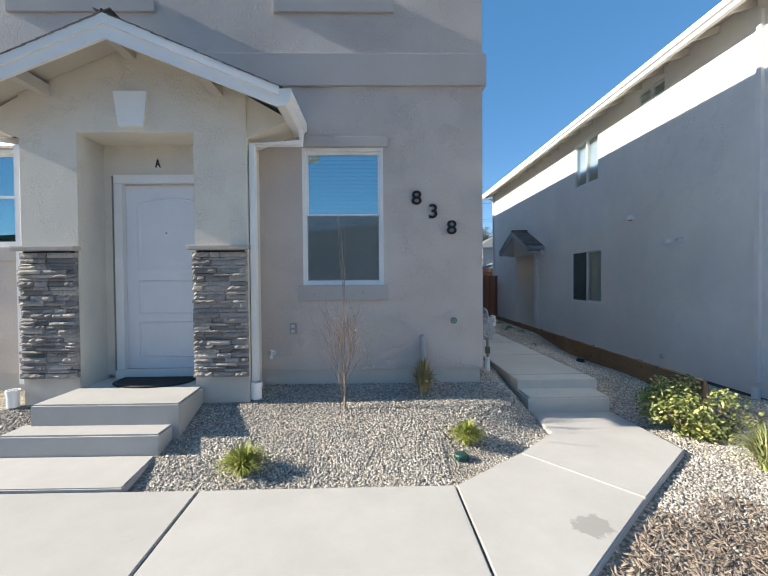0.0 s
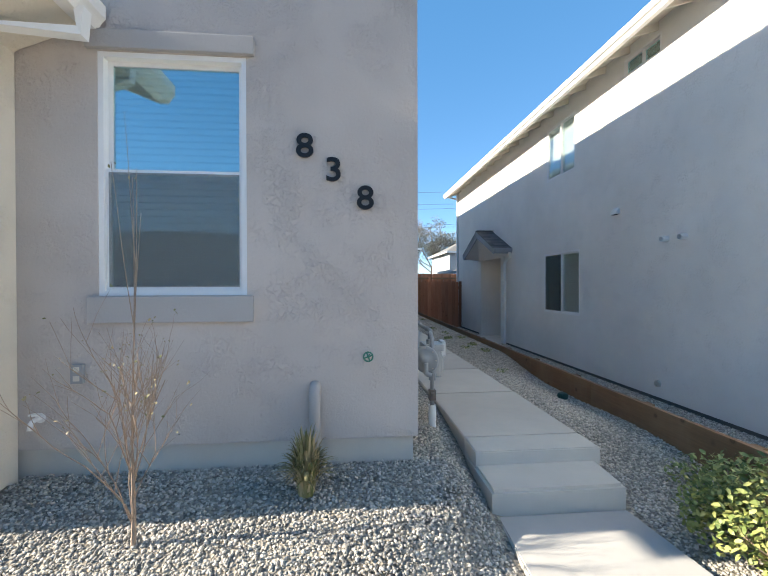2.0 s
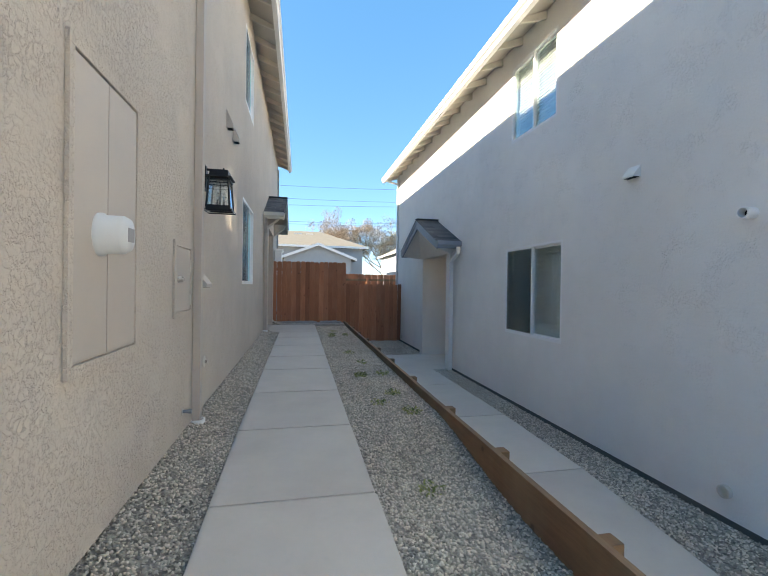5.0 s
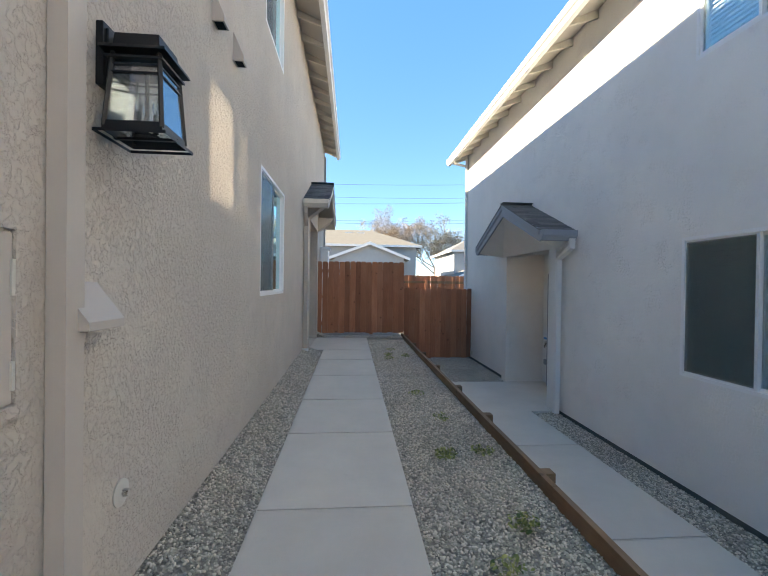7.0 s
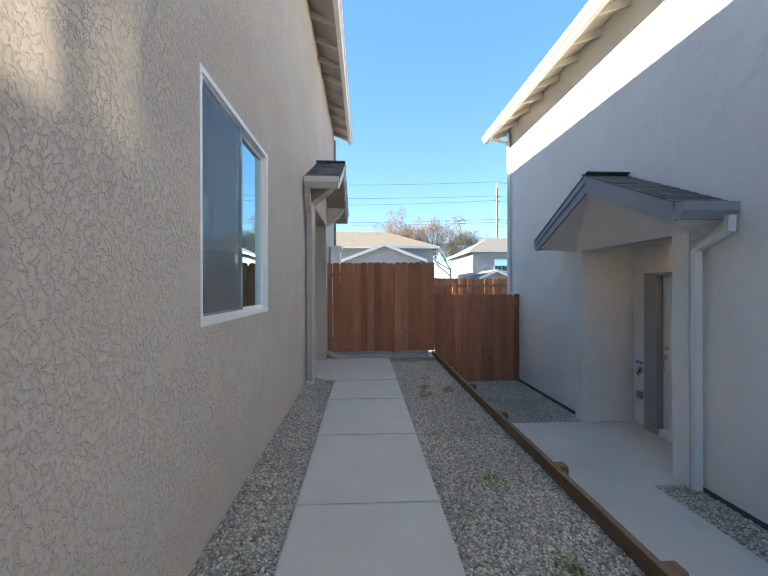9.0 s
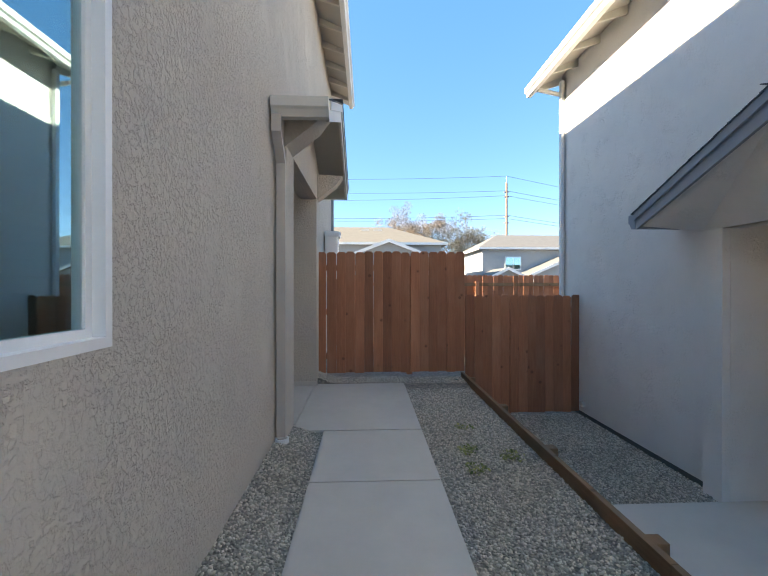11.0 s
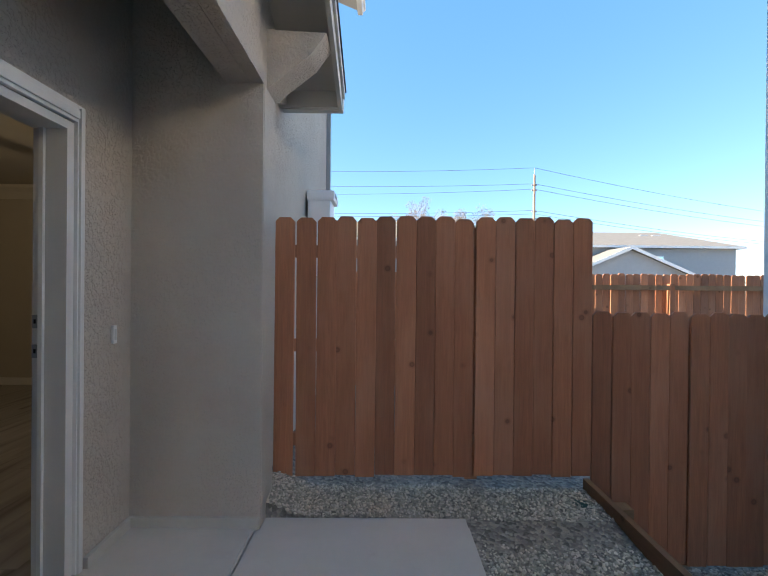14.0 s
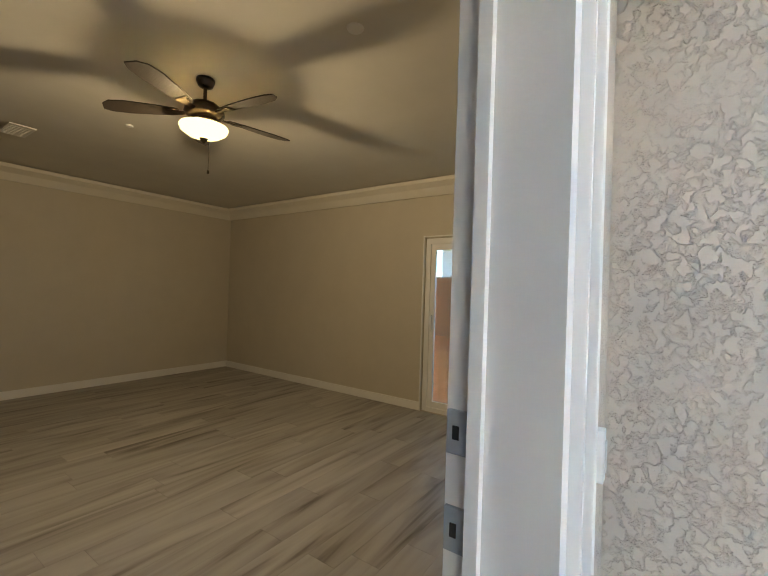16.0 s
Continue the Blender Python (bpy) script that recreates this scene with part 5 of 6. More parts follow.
part("surround", boxes((-0.46, 0.46, -0.02, -0.001, -0.67, -0.62), (-0.46, 0.46, -0.02, -0.001, 0.62, 0.67), (-0.46, -0.41, -0.02, -0.001, -0.62, 0.62), (0.41, 0.46, -0.02, -0.001, -0.62, 0.62), bevel=0.004), STUCCO_A, ep)
part("cover", boxes((-0.405, -0.02, -0.014, -0.001, -0.61, 0.61), (-0.012, 0.405, -0.014, -0.001, -0.61, 0.0), (-0.012, 0.405, -0.014, -0.001, 0.008, 0.61), bevel=0.003), TAUPE, ep)
mtr = part("meter", lathe(bmesh.new(), [(0.095, 0), (0.095, 0.02), (0.085, 0.03), (0.085, 0.10), (0.07, 0.125), (0, 0.128)], pose(-0.12, -0.012, -0.08, 90), steps=26), BLIND, ep, "pale round electric meter", smooth=True)
part("label_plate", boxes((-0.16, -0.08, -0.142, -0.139, -0.11, -0.05)), GREY_TRIM, mtr)


def hood(m, w, h, d, mat, label):
    t = thing("vent_hood", m, label, "vent", "stucco wall vents")
    part("hood", prism(bmesh.new(), [(-0.001, 0), (-d, 0), (-d, h * 0.18), (-0.001, h)], -w / 2, w / 2, "x"), mat, t)
    # black plate stands for the shaded underside of the hood
    part("opening", boxes((-w / 2 + 0.012, w / 2 - 0.012, -d + 0.012, -0.012, -0.003, 0.002)), DARK, t)
    return t


hood(on_east(6.95, 3.40), 0.20, 0.30, 0.17, TAUPE, "taupe sheet-metal wall vent hood")
hood(on_east(8.66, 1.48), 0.20, 0.16, 0.10, TAUPE, "taupe sloping dryer vent hood")
hood(on_east(9.98, 3.36), 0.105, 0.22, 0.08, TAUPE, "taupe small wall vent hood")
hood(on_east(10.45, 3.36), 0.105, 0.22, 0.08, TAUPE, "taupe small wall vent hood")
hood(on_nb(8.33, 2.63), 0.15, 0.12, 0.08, WHITE, "pale vent hood on the neighbour wall")
al = thing("alarm_bell", on_east(7.38, 3.34), "red fire alarm bell on the stucco wall", "alarm")
part("base", boxes((-0.06, 0.06, -0.035, -0.001, -0.06, 0.06), bevel=0.006), BLACK, al)
part("gong", lathe(bmesh.new(), [(0.095, 0.0), (0.10, 0.02), (0.085, 0.045), (0.03, 0.06), (0, 0.06)], pose(0, -0.035, 0, 90), steps=24), paint("red_enamel", (0.45, 0.03, 0.02), 0.35), al, smooth=True)
sw = thing("sensor_plate", on_east(8.74, 2.905), "white cover plate with a dark sensor", "sensor")
part("plate", boxes((-0.035, 0.035, -0.008, -0.001, -0.06, 0.06), bevel=0.003), VINYL, sw)
part("sensor", lathe(bmesh.new(), [(0.014, 0), (0.014, 0.012), (0, 0.014)], pose(0, -0.008, 0.0, 90), steps=12), BLACK, sw)
ro = thing("cleanout_cover", on_east(8.92, 0.78), "round metal plate with a test plug", "pipe cover")
part("plate", lathe(bmesh.new(), [(0.055, 0), (0.055, 0.006), (0.03, 0.012), (0, 0.013)], pose(0, -0.002, 0, 90), steps=22), CREAM, ro)
part("plug", boxes((-0.012, 0.012, -0.035, -0.012, -0.006, 0.006), (-0.006, 0.006, -0.035, -0.012, -0.014, 0.014)), NICKEL, ro)


def hose_bib(m, label, mat):
    h = thing("hose_tap", m, label, "hose tap")
    part("body", tube(bmesh.new(), [(0, 0, 0), (0, -0.06, 0), (0, -0.08, -0.01), (0, -0.09, -0.05)], 0.014, 10), mat, h, smooth=True)
    part("wheel", lathe(bmesh.new(), [(0, 0), (0.025, 0.002), (0.025, 0.01), (0, 0.012)], pose(0, -0.06, 0.03), 12), mat, h)
    part("flange", lathe(bmesh.new(), [(0.03, 0), (0.03, 0.006), (0, 0.007)], pose(0, -0.001, 0, 90), 14), mat, h)


lw = thing("pipe_stub", on_east(8.24, 0.52), "small grey capped pipe stub low on the wall", "pipe")
part("stub", lathe(bmesh.new(), [(0.013, 0), (0.013, 0.05), (0.017, 0.05), (0.017, 0.07), (0, 0.072)], pose(0, 0, 0, 90), 12), GALV, lw)
part("flange", lathe(bmesh.new(), [(0.024, 0), (0.024, 0.005), (0, 0.006)], pose(0, -0.001, 0, 90), 14), CREAM, lw)
hose_bib(pose(-1.17, 4.48, 0.62), "white wrapped hose tap by the pier", VINYL)
ol = thing("outlet_box", pose(-0.945, 4.48, 0.89), "grey weatherproof twin outlet on the front wall", "outlet")
part("box", boxes((-0.036, 0.036, -0.03, -0.001, -0.06, 0.06), bevel=0.005), GALV, ol)
for z in (-0.028, 0.028):
    part("socket", boxes((-0.018, 0.018, -0.034, -0.030, z - 0.016, z + 0.016), bevel=0.002), CREAM, ol)
so = thing("hose_tap", pose(0.845, 4.48, 0.965), "hose tap with a round green handwheel on the front wall", "hose tap")
part("stem", lathe(bmesh.new(), [(0.022, 0), (0.022, 0.006), (0.010, 0.010), (0.010, 0.042), (0, 0.042)], pose(0, -0.001, 0, 90), 12), NICKEL, so)
WHEEL = paint("green_enamel", (0.03, 0.17, 0.12), 0.4)
part("handwheel", tube(bmesh.new(), [(0.030 * math.cos(a), -0.040, 0.030 * math.sin(a)) for a in [2 * math.pi * k / 18 for k in range(19)]], 0.0055, 6), WHEEL, so, "round green handwheel", smooth=True)
part("hub", lathe(bmesh.new(), [(0.011, 0.034), (0.011, 0.046), (0, 0.048)], pose(0, 0, 0, 90), 12), WHEEL, so)
for a in (20, 110, 200, 290):
    part("spoke", tube(bmesh.new(), [(0, -0.040, 0), (0.030 * math.cos(radians(a)), -0.040, 0.030 * math.sin(radians(a)))], 0.005, 6), WHEEL, so)
gp = thing("stub_pipe", pose(0.50, 4.44, 0.15), "taupe painted standpipe with a rounded top", "pipe")
part("pipe", tube(bmesh.new(), [(0, 0, 0), (0, 0, 0.56), (0, 0.015, 0.61), (0, 0.05, 0.63)], 0.036, 14), STUCCO_TRIM, gp, smooth=True)
heater = thing("water_heater", on_east(19.15, 1.85), "white wall-hung tankless water heater behind the fence", "water heater")
part("case", boxes((-0.17, 0.17, -0.26, -0.02, 0, 0.80), bevel=0.03), VINYL, heater)
part("cap", boxes((-0.185, 0.185, -0.30, -0.01, 0.77, 0.88), bevel=0.035), VINYL, heater)
bm = bmesh.new()
for k in range(9):
    box(bm, -0.14 + k * 0.018, -0.13 + k * 0.018, -0.303, -0.299, 0.81, 0.85)
part("grille", bm, GREY_TRIM, heater)
for z in (0.3, 0.45, 0.5, 0.55, 0.6):
    part("label_bar", boxes((-0.12, 0.04, -0.262, -0.2595, z, z + 0.012)), GREY_TRIM, heater)

# neighbour wall: round pipes and low drains
for y, z in ((7.25, 2.09), (6.93, 2.085)):
    vp = thing("vent_pipe", on_nb(y, z), "short white vent pipe through the stucco", "pipe", "pair of vent pipes")
    part("pipe", lathe(bmesh.new(), [(0.044, 0), (0.044, 0.10), (0.034, 0.10), (0.034, 0.03)], pose(0, 0, 0, 90), 18), VINYL, vp)
    part("mouth_shade", lathe(bmesh.new(), [(0.034, 0.03), (0, 0.03)], pose(0, 0, 0, 90), 18), DARK, vp)
for y, z in ((7.4, -0.05), (17.62, -0.125)):
    vp = thing("drain_stub", on_nb(y, z), "short grey drain stub low on the wall", "pipe")
    part("pipe", lathe(bmesh.new(), [(0.05, 0), (0.05, 0.035), (0.036, 0.04), (0.036, 0.01), (0, 0.01)], pose(0, 0, 0, 90), 18), CREAM, vp)

# thin dark strip paints the shadow on the footing below the stucco
solid("weep_screed", boxes((NX - 0.003, NX, 2.6, 13.16, -0.36, -0.255), (NX - 0.003, NX, 15.31, 18.28, -0.36, -0.25)), concrete("footing_shade", (0.10, 0.098, 0.092)), "dark strip painting the shaded footing gap under the stucco", "trim", kind="structure")

# neighbour entry
nd = panel_door(pose(6.025, 14.50, -0.15, 0, 0, -90), 0.90, 2.0, "white panelled door in the neighbour entry", DOOR, False)
for z, kk in ((1.02, 1), (0.92, 0)):
    part("lock", lathe(bmesh.new(), [(0.028, 0), (0.028, 0.012), (0.018, 0.03), (0, 0.032)], pose(0.07, -0.002, z + 0.02, 90), 16), NICKEL, nd)
part("handle", tube(bmesh.new(), [(0.07, -0.01, 0.90), (0.07, -0.05, 0.88), (0.07, -0.055, 0.80), (0.07, -0.02, 0.74)], 0.009, 8), NICKEL, nd)
solid("door_frame", boxes((5.93, 6.028, 14.505, 14.74, -0.28, 1.86), (5.93, 6.028, 13.50, 14.74, 1.86, 1.90), (5.93, 6.028, 13.50, 13.595, -0.28, 1.86)), GREY_TRIM, "dark grey door frame of the neighbour entry", "door frame", kind="structure")
solid("sill", boxes((5.95, 6.028, 13.60, 14.50, -0.29, -0.20)), VINYL, "white door sill", "sill", kind="structure")
no = thing("outlet_box", pose(6.03, 14.95, 0.14, 0, 0, -90), "grey outlet cover in the entry recess", "outlet")
part("box", boxes((-0.05, 0.05, -0.03, -0.001, -0.05, 0.05), bevel=0.004), GALV, no)
nk = thing("lamp_box", pose(6.03, 14.95, 0.50, 0, 0, -90), "open electric box with wires and blue tape", "electric box")
part("box", lathe(bmesh.new(), [(0.055, 0), (0.055, 0.015), (0.045, 0.015), (0.045, 0.004), (0, 0.004)], pose(0, -0.001, 0, 90), 16), NICKEL, nk)
part("tape", boxes((-0.09, 0.06, -0.012, -0.002, 0.09, 0.13)), paint("blue_tape", (0.10, 0.32, 0.60), 0.6), nk)
part("wires", tube(bmesh.new(), [(0, -0.005, 0.02), (0.02, -0.03, -0.01), (-0.02, -0.04, -0.04), (0.01, -0.03, -0.08)], 0.008, 6), BLACK, nk)
nl = thing("ceiling_light", pose(5.85, 14.0, 2.298), "small lit recessed light in the entry soffit", "ceiling light")
LGT = Mat("recessed_light", 0.4)
LGT.color((0.9, 0.8, 0.6))
LGT.b.inputs["Emission Color"].default_value = (1.0, 0.68, 0.34, 1)
LGT.b.inputs["Emission Strength"].default_value = 12.0
part("lens", lathe(bmesh.new(), [(0, -0.006), (0.05, -0.006), (0.052, 0)], steps=18), LGT.m, nl)
part("ring", lathe(bmesh.new(), [(0.053, 0), (0.054, -0.008), (0.075, -0.004), (0.076, 0)], steps=20), WHITE, nl)

# green irrigation caps in the gravel
GREEN = plain("green_plastic", (0.015, 0.06, 0.05), 0.5)
for x, y, z in ((0.66, 3.18, -0.035), (3.27, 6.40, 0.075), (3.32, 17.5, 0.25)):
    ic = thing("valve_cap", pose(x, y, z), "round green plastic drain cap in the gravel", "drain cap", "green drain caps")
    part("cap", lathe(bmesh.new(), [(0.055, -0.05), (0.055, 0.05), (0.048, 0.06), (0, 0.064)], steps=18), GREEN, ic)
    bm = bmesh.new()
    for k in range(12):
        box(bm, 0.054, 0.059, -0.006, 0.006, 0.0, 0.045, m=pose(0, 0, 0, 0, 0, 30 * k))
    part("ribs", bm, GREEN, ic)

solid("plinth", boxes((0.49, 1.262, 17.205, 17.231, 0.29, 0.362), (0.486, 0.512, 16.86, 17.204, 0.29, 0.362), bevel=0.006), CONC_SIDE, "low concrete lip along the entry walls", "plinth", kind="structure")


# ---- plants ----
LEAF = Mat("green_leaf", 0.55)
LEAF.color(LEAF.ramp(LEAF.node("ShaderNodeNewGeometry").outputs["Random Per Island"], (0.0, (0.08, 0.12, 0.03)), (0.5, (0.20, 0.23, 0.065)), (1.0, (0.38, 0.37, 0.13))))
LEAF = LEAF.m
BLADE_G = Mat("grass_blade", 0.6)
BLADE_G.color(BLADE_G.ramp(BLADE_G.node("ShaderNodeNewGeometry").outputs["Random Per Island"], (0.0, (0.12, 0.17, 0.025)), (0.6, (0.28, 0.31, 0.06)), (1.0, (0.46, 0.42, 0.16))))
BLADE_G = BLADE_G.m
SAGE_G = Mat("sage_blade", 0.7)
SAGE_G.color(SAGE_G.ramp(SAGE_G.node("ShaderNodeNewGeometry").outputs["Random Per Island"], (0.0, (0.12, 0.16, 0.05)), (0.6, (0.27, 0.30, 0.11)), (1.0, (0.45, 0.42, 0.22))))
SAGE_G = SAGE_G.m
DRY_G = Mat("dry_blade", 0.7)
DRY_G.color(DRY_G.ramp(DRY_G.node("ShaderNodeNewGeometry").outputs["Random Per Island"], (0.0, (0.10, 0.12, 0.03)), (0.5, (0.30, 0.25, 0.12)), (1.0, (0.42, 0.32, 0.18))))
DRY_G = DRY_G.m
BARK = Mat("brown_bark", 0.85)
BARK.color(BARK.mix(BARK.noise(40, 4), (0.20, 0.13, 0.09), (0.38, 0.29, 0.22)))
BARK = BARK.m


def tuft(x, y, z, n, height, spread, mat, label, seed, width=0.007):
    rg = random.Random(seed)
    t = thing("ornamental_grass", pose(x, y, z), label, "ornamental grass", "tufts in the gravel")
    bm = bmesh.new()
    for k in range(n):
        a = rg.uniform(0, 2 * math.pi)
        r0 = rg.uniform(0, 0.05)
        reach = spread * rg.uniform(0.2, 1.0)
        h = height * rg.uniform(0.6, 1.0) * (1.15 - 0.5 * reach / spread)
        d = Vector((math.cos(a), math.sin(a), 0))
        side = Vector((-d.y, d.x, 0)) * width * rg.uniform(0.6, 1.2)
        prev = None
        for i in range(6):
            f = i / 5
            p = d * (r0 + reach * f ** 1.6) + Vector((0, 0, h * (1.5 * f - 0.62 * f * f * (1 + reach / spread * 0.6))))
            w = side * (1 - f ** 2 * 0.95)
            cur = (bm.verts.new(p - w), bm.verts.new(p + w))
            if prev:
                bm.faces.new((prev[0], prev[1], cur[1], cur[0]))
            prev = cur
    part("blades", bm, mat, t)
    return t


tuft(-1.02, 3.0, ground_z(-1.02, 3.0), 480, 0.31, 0.21, BLADE_G, "bright green grass tuft in the gravel bed", 1)
tuft(0.76, 3.40, ground_z(0.76, 3.4), 460, 0.26, 0.17, BLADE_G, "small yellow-green grass tuft in the gravel bed", 2)
tuft(0.47, 4.18, ground_z(0.47, 4.18), 340, 0.50, 0.17, DRY_G, "half-dry upright grass tuft by the wall", 3, 0.009)
tuft(2.97, 2.98, -0.07, 380, 0.52, 0.27, SAGE_G, "yellow-green spiky grass clump by the walk", 4)


def leaf_cloud(bm, centre, radii, n, size, rg, lift=0.0):
    for k in range(n):
        while True:
            q = Vector((rg.uniform(-1, 1), rg.uniform(-1, 1), rg.uniform(-1, 1)))
            if 0.15 < q.length < 1:
                break
        p = Vector(centre) + Vector((q.x * radii[0], q.y * radii[1], q.z * radii[2]))
        e = Euler((rg.uniform(-1, 1), rg.uniform(-1, 1), rg.uniform(0, 6.3)))
        s = size * rg.uniform(0.6, 1.3)
        vs = [bm.verts.new(p + e.to_matrix() @ Vector(c)) for c in ((-s, 0, 0), (-0.3 * s, 0.5 * s, 0.12 * s), (0.5 * s, 0.4 * s, 0.1 * s), (s, 0, -0.1 * s), (0.5 * s, -0.4 * s, 0.1 * s), (-0.3 * s, -0.5 * s, 0.12 * s))]
        bm.faces.new(vs)


def branch(bm, p, d, length, r, depth, rg, twist=0.35, kids=3, tips=None, steps=5):
    pts = [p]
    for i in range(4):
        d = (d + Vector((rg.uniform(-1, 1), rg.uniform(-1, 1), rg.uniform(-0.5, 0.8))) * twist * 0.3).normalized()
        pts.append(pts[-1] + d * length / 4)
    tube(bm, pts, r, steps, r * 0.55)
    if depth == 0:
        if tips is not None:
            tips.append(pts[-1])
        return
    for k in range(kids):
        at = pts[rg.randrange(2, 5)]
        nd = (d + Vector((rg.uniform(-1, 1), rg.uniform(-1, 1), rg.uniform(-0.2, 0.9))) * twist * 1.7).normalized()
        branch(bm, at, nd, length * rg.uniform(0.55, 0.8), r * 0.55, depth - 1, rg, twist, kids, tips, steps)


# young bare shrub
rg = random.Random(21)
sap = thing("bare_shrub", pose(-0.33, 3.88, ground_z(-0.33, 3.88)), "leafless young shrub with thin brown twigs", "shrub")
bm = bmesh.new()
tips = []
tube(bm, [(0, 0, -0.03), (0.004, 0.002, 0.15), (0.0, 0.0, 0.44)], 0.013, 7, 0.007)
for k in range(11):
    a = 2 * math.pi * k / 11 + rg.uniform(-0.2, 0.2)
    tilt = rg.uniform(0.10, 0.50)
    branch(bm, Vector((0, 0, rg.uniform(0.06, 0.42))), Vector((math.cos(a) * tilt, math.sin(a) * tilt, 1)).normalized(), rg.uniform(0.28, 0.50), 0.0042, 2, rg, 0.46, 4, tips, 4)
branch(bm, Vector((0, 0, 0.2)), Vector((0.02, 0, 1)), 1.15, 0.0045, 1, rg, 0.1, 5, tips, 4)
tagged(part("crown", bm, BARK, sap), kind="stuff")
bm = bmesh.new()
for p in tips[::3]:
    leaf_cloud(bm, p, (0.02, 0.02, 0.03), 2, 0.009, rg)
tagged(part("foliage", bm, DRY_G, sap), kind="stuff")

# leafy shrubs beside the walk
def leafy(x, y, z, rx, ry, rz, n, seed, label):
    rr = random.Random(seed)
    s = thing("leafy_shrub", pose(x, y, z), label, "shrub")
    bm = bmesh.new()
    tt = []
    for k in range(14):
        a = rr.uniform(0, 6.3)
        branch(bm, Vector((0, 0, 0)), Vector((math.cos(a) * rx, math.sin(a) * ry, rz * rr.uniform(0.4, 1.4))).normalized(), max(rx, rz) * rr.uniform(0.6, 0.95), 0.006, 1, rr, 0.4, 3, tt, 4)
    tagged(part("branchwork", bm, BARK, s), kind="stuff")
    bm = bmesh.new()
    for p in tt:
        leaf_cloud(bm, (p.x, p.y, max(0.04, p.z)), (0.12, 0.12, 0.09), n // len(tt), 0.021, rr)
    leaf_cloud(bm, (0, 0, rz * 0.35), (rx * 0.7, ry * 0.7, rz * 0.35), n // 4, 0.026, rr)
    tagged(part("foliage", bm, LEAF, s), kind="stuff")


leafy(3.00, 3.62, -0.07, 0.38, 0.33, 0.29, 2700, 31, "low spreading shrub with small yellow-green leaves")
leafy(3.25, 4.3, -0.10, 0.28, 0.28, 0.24, 420, 32, "sparse low shrub by the timber edging")

for k, (x, y, n) in enumerate(((2.90, 10.40, 60), (3.13, 9.45, 45), (3.17, 8.76, 40), (2.91, 9.08, 25), (3.22, 10.45, 40), (2.95, 15.5, 16), (2.85, 14.95, 40), (3.18, 14.8, 35), (2.82, 14.6, 30), (2.91, 7.37, 22), (2.95, 12.2, 20), (3.05, 11.3, 18))):
    rr = random.Random(60 + k)
    w = thing("weed", pose(x, y, ground_z(x, y) + 0.005), "small green weed growing through the gravel", "weed", "weeds in the side gravel")
    bm = bmesh.new()
    leaf_cloud(bm, (0, 0, 0.03), (0.10, 0.10, 0.035), n * 2, 0.017, rr)
    for j in range(8):
        a = rr.uniform(0, 6.3)
        tube(bm, [(0, 0, 0), (0.05 * math.cos(a), 0.05 * math.sin(a), 0.03), (0.09 * math.cos(a), 0.09 * math.sin(a), 0.03)], 0.0015, 3)
    part("leaves", bm, LEAF, w)

# ---- beyond the fences ----
fence(22.3, -9.0, 16.0, -0.10, 2.02, "long stained redwood board fence behind the yard", 8)
rail3 = thing("fence_rail", pose(4.0, 22.25, 1.72), "dark top rail and posts of the yard fence", "fence rail")
part("rail", boxes((0, 12, -0.04, 0.0, 0, 0.09)), TIMBER, rail3)
for k in range(6):
    part("post", boxes((0.9 + 2.4 * k, 0.99 + 2.4 * k, -0.045, 0.04, -1.8, 0.12)), FENCE, rail3)

FARWALL = paint("far_wall_paint", (0.38, 0.39, 0.39), 0.8)
FARROOF = Mat("tan_shingle_roof", 0.95)
FARROOF.color(FARROOF.mix(FARROOF.noise(2.5, 4), (0.155, 0.142, 0.118), (0.21, 0.193, 0.16)))
FARROOF = FARROOF.m
FARROOF2 = Mat("grey_shingle_roof", 0.95)
FARROOF2.color(FARROOF2.mix(FARROOF2.noise(2.5, 4), (0.13, 0.128, 0.122), (0.19, 0.185, 0.175)))
FARROOF2 = FARROOF2.m


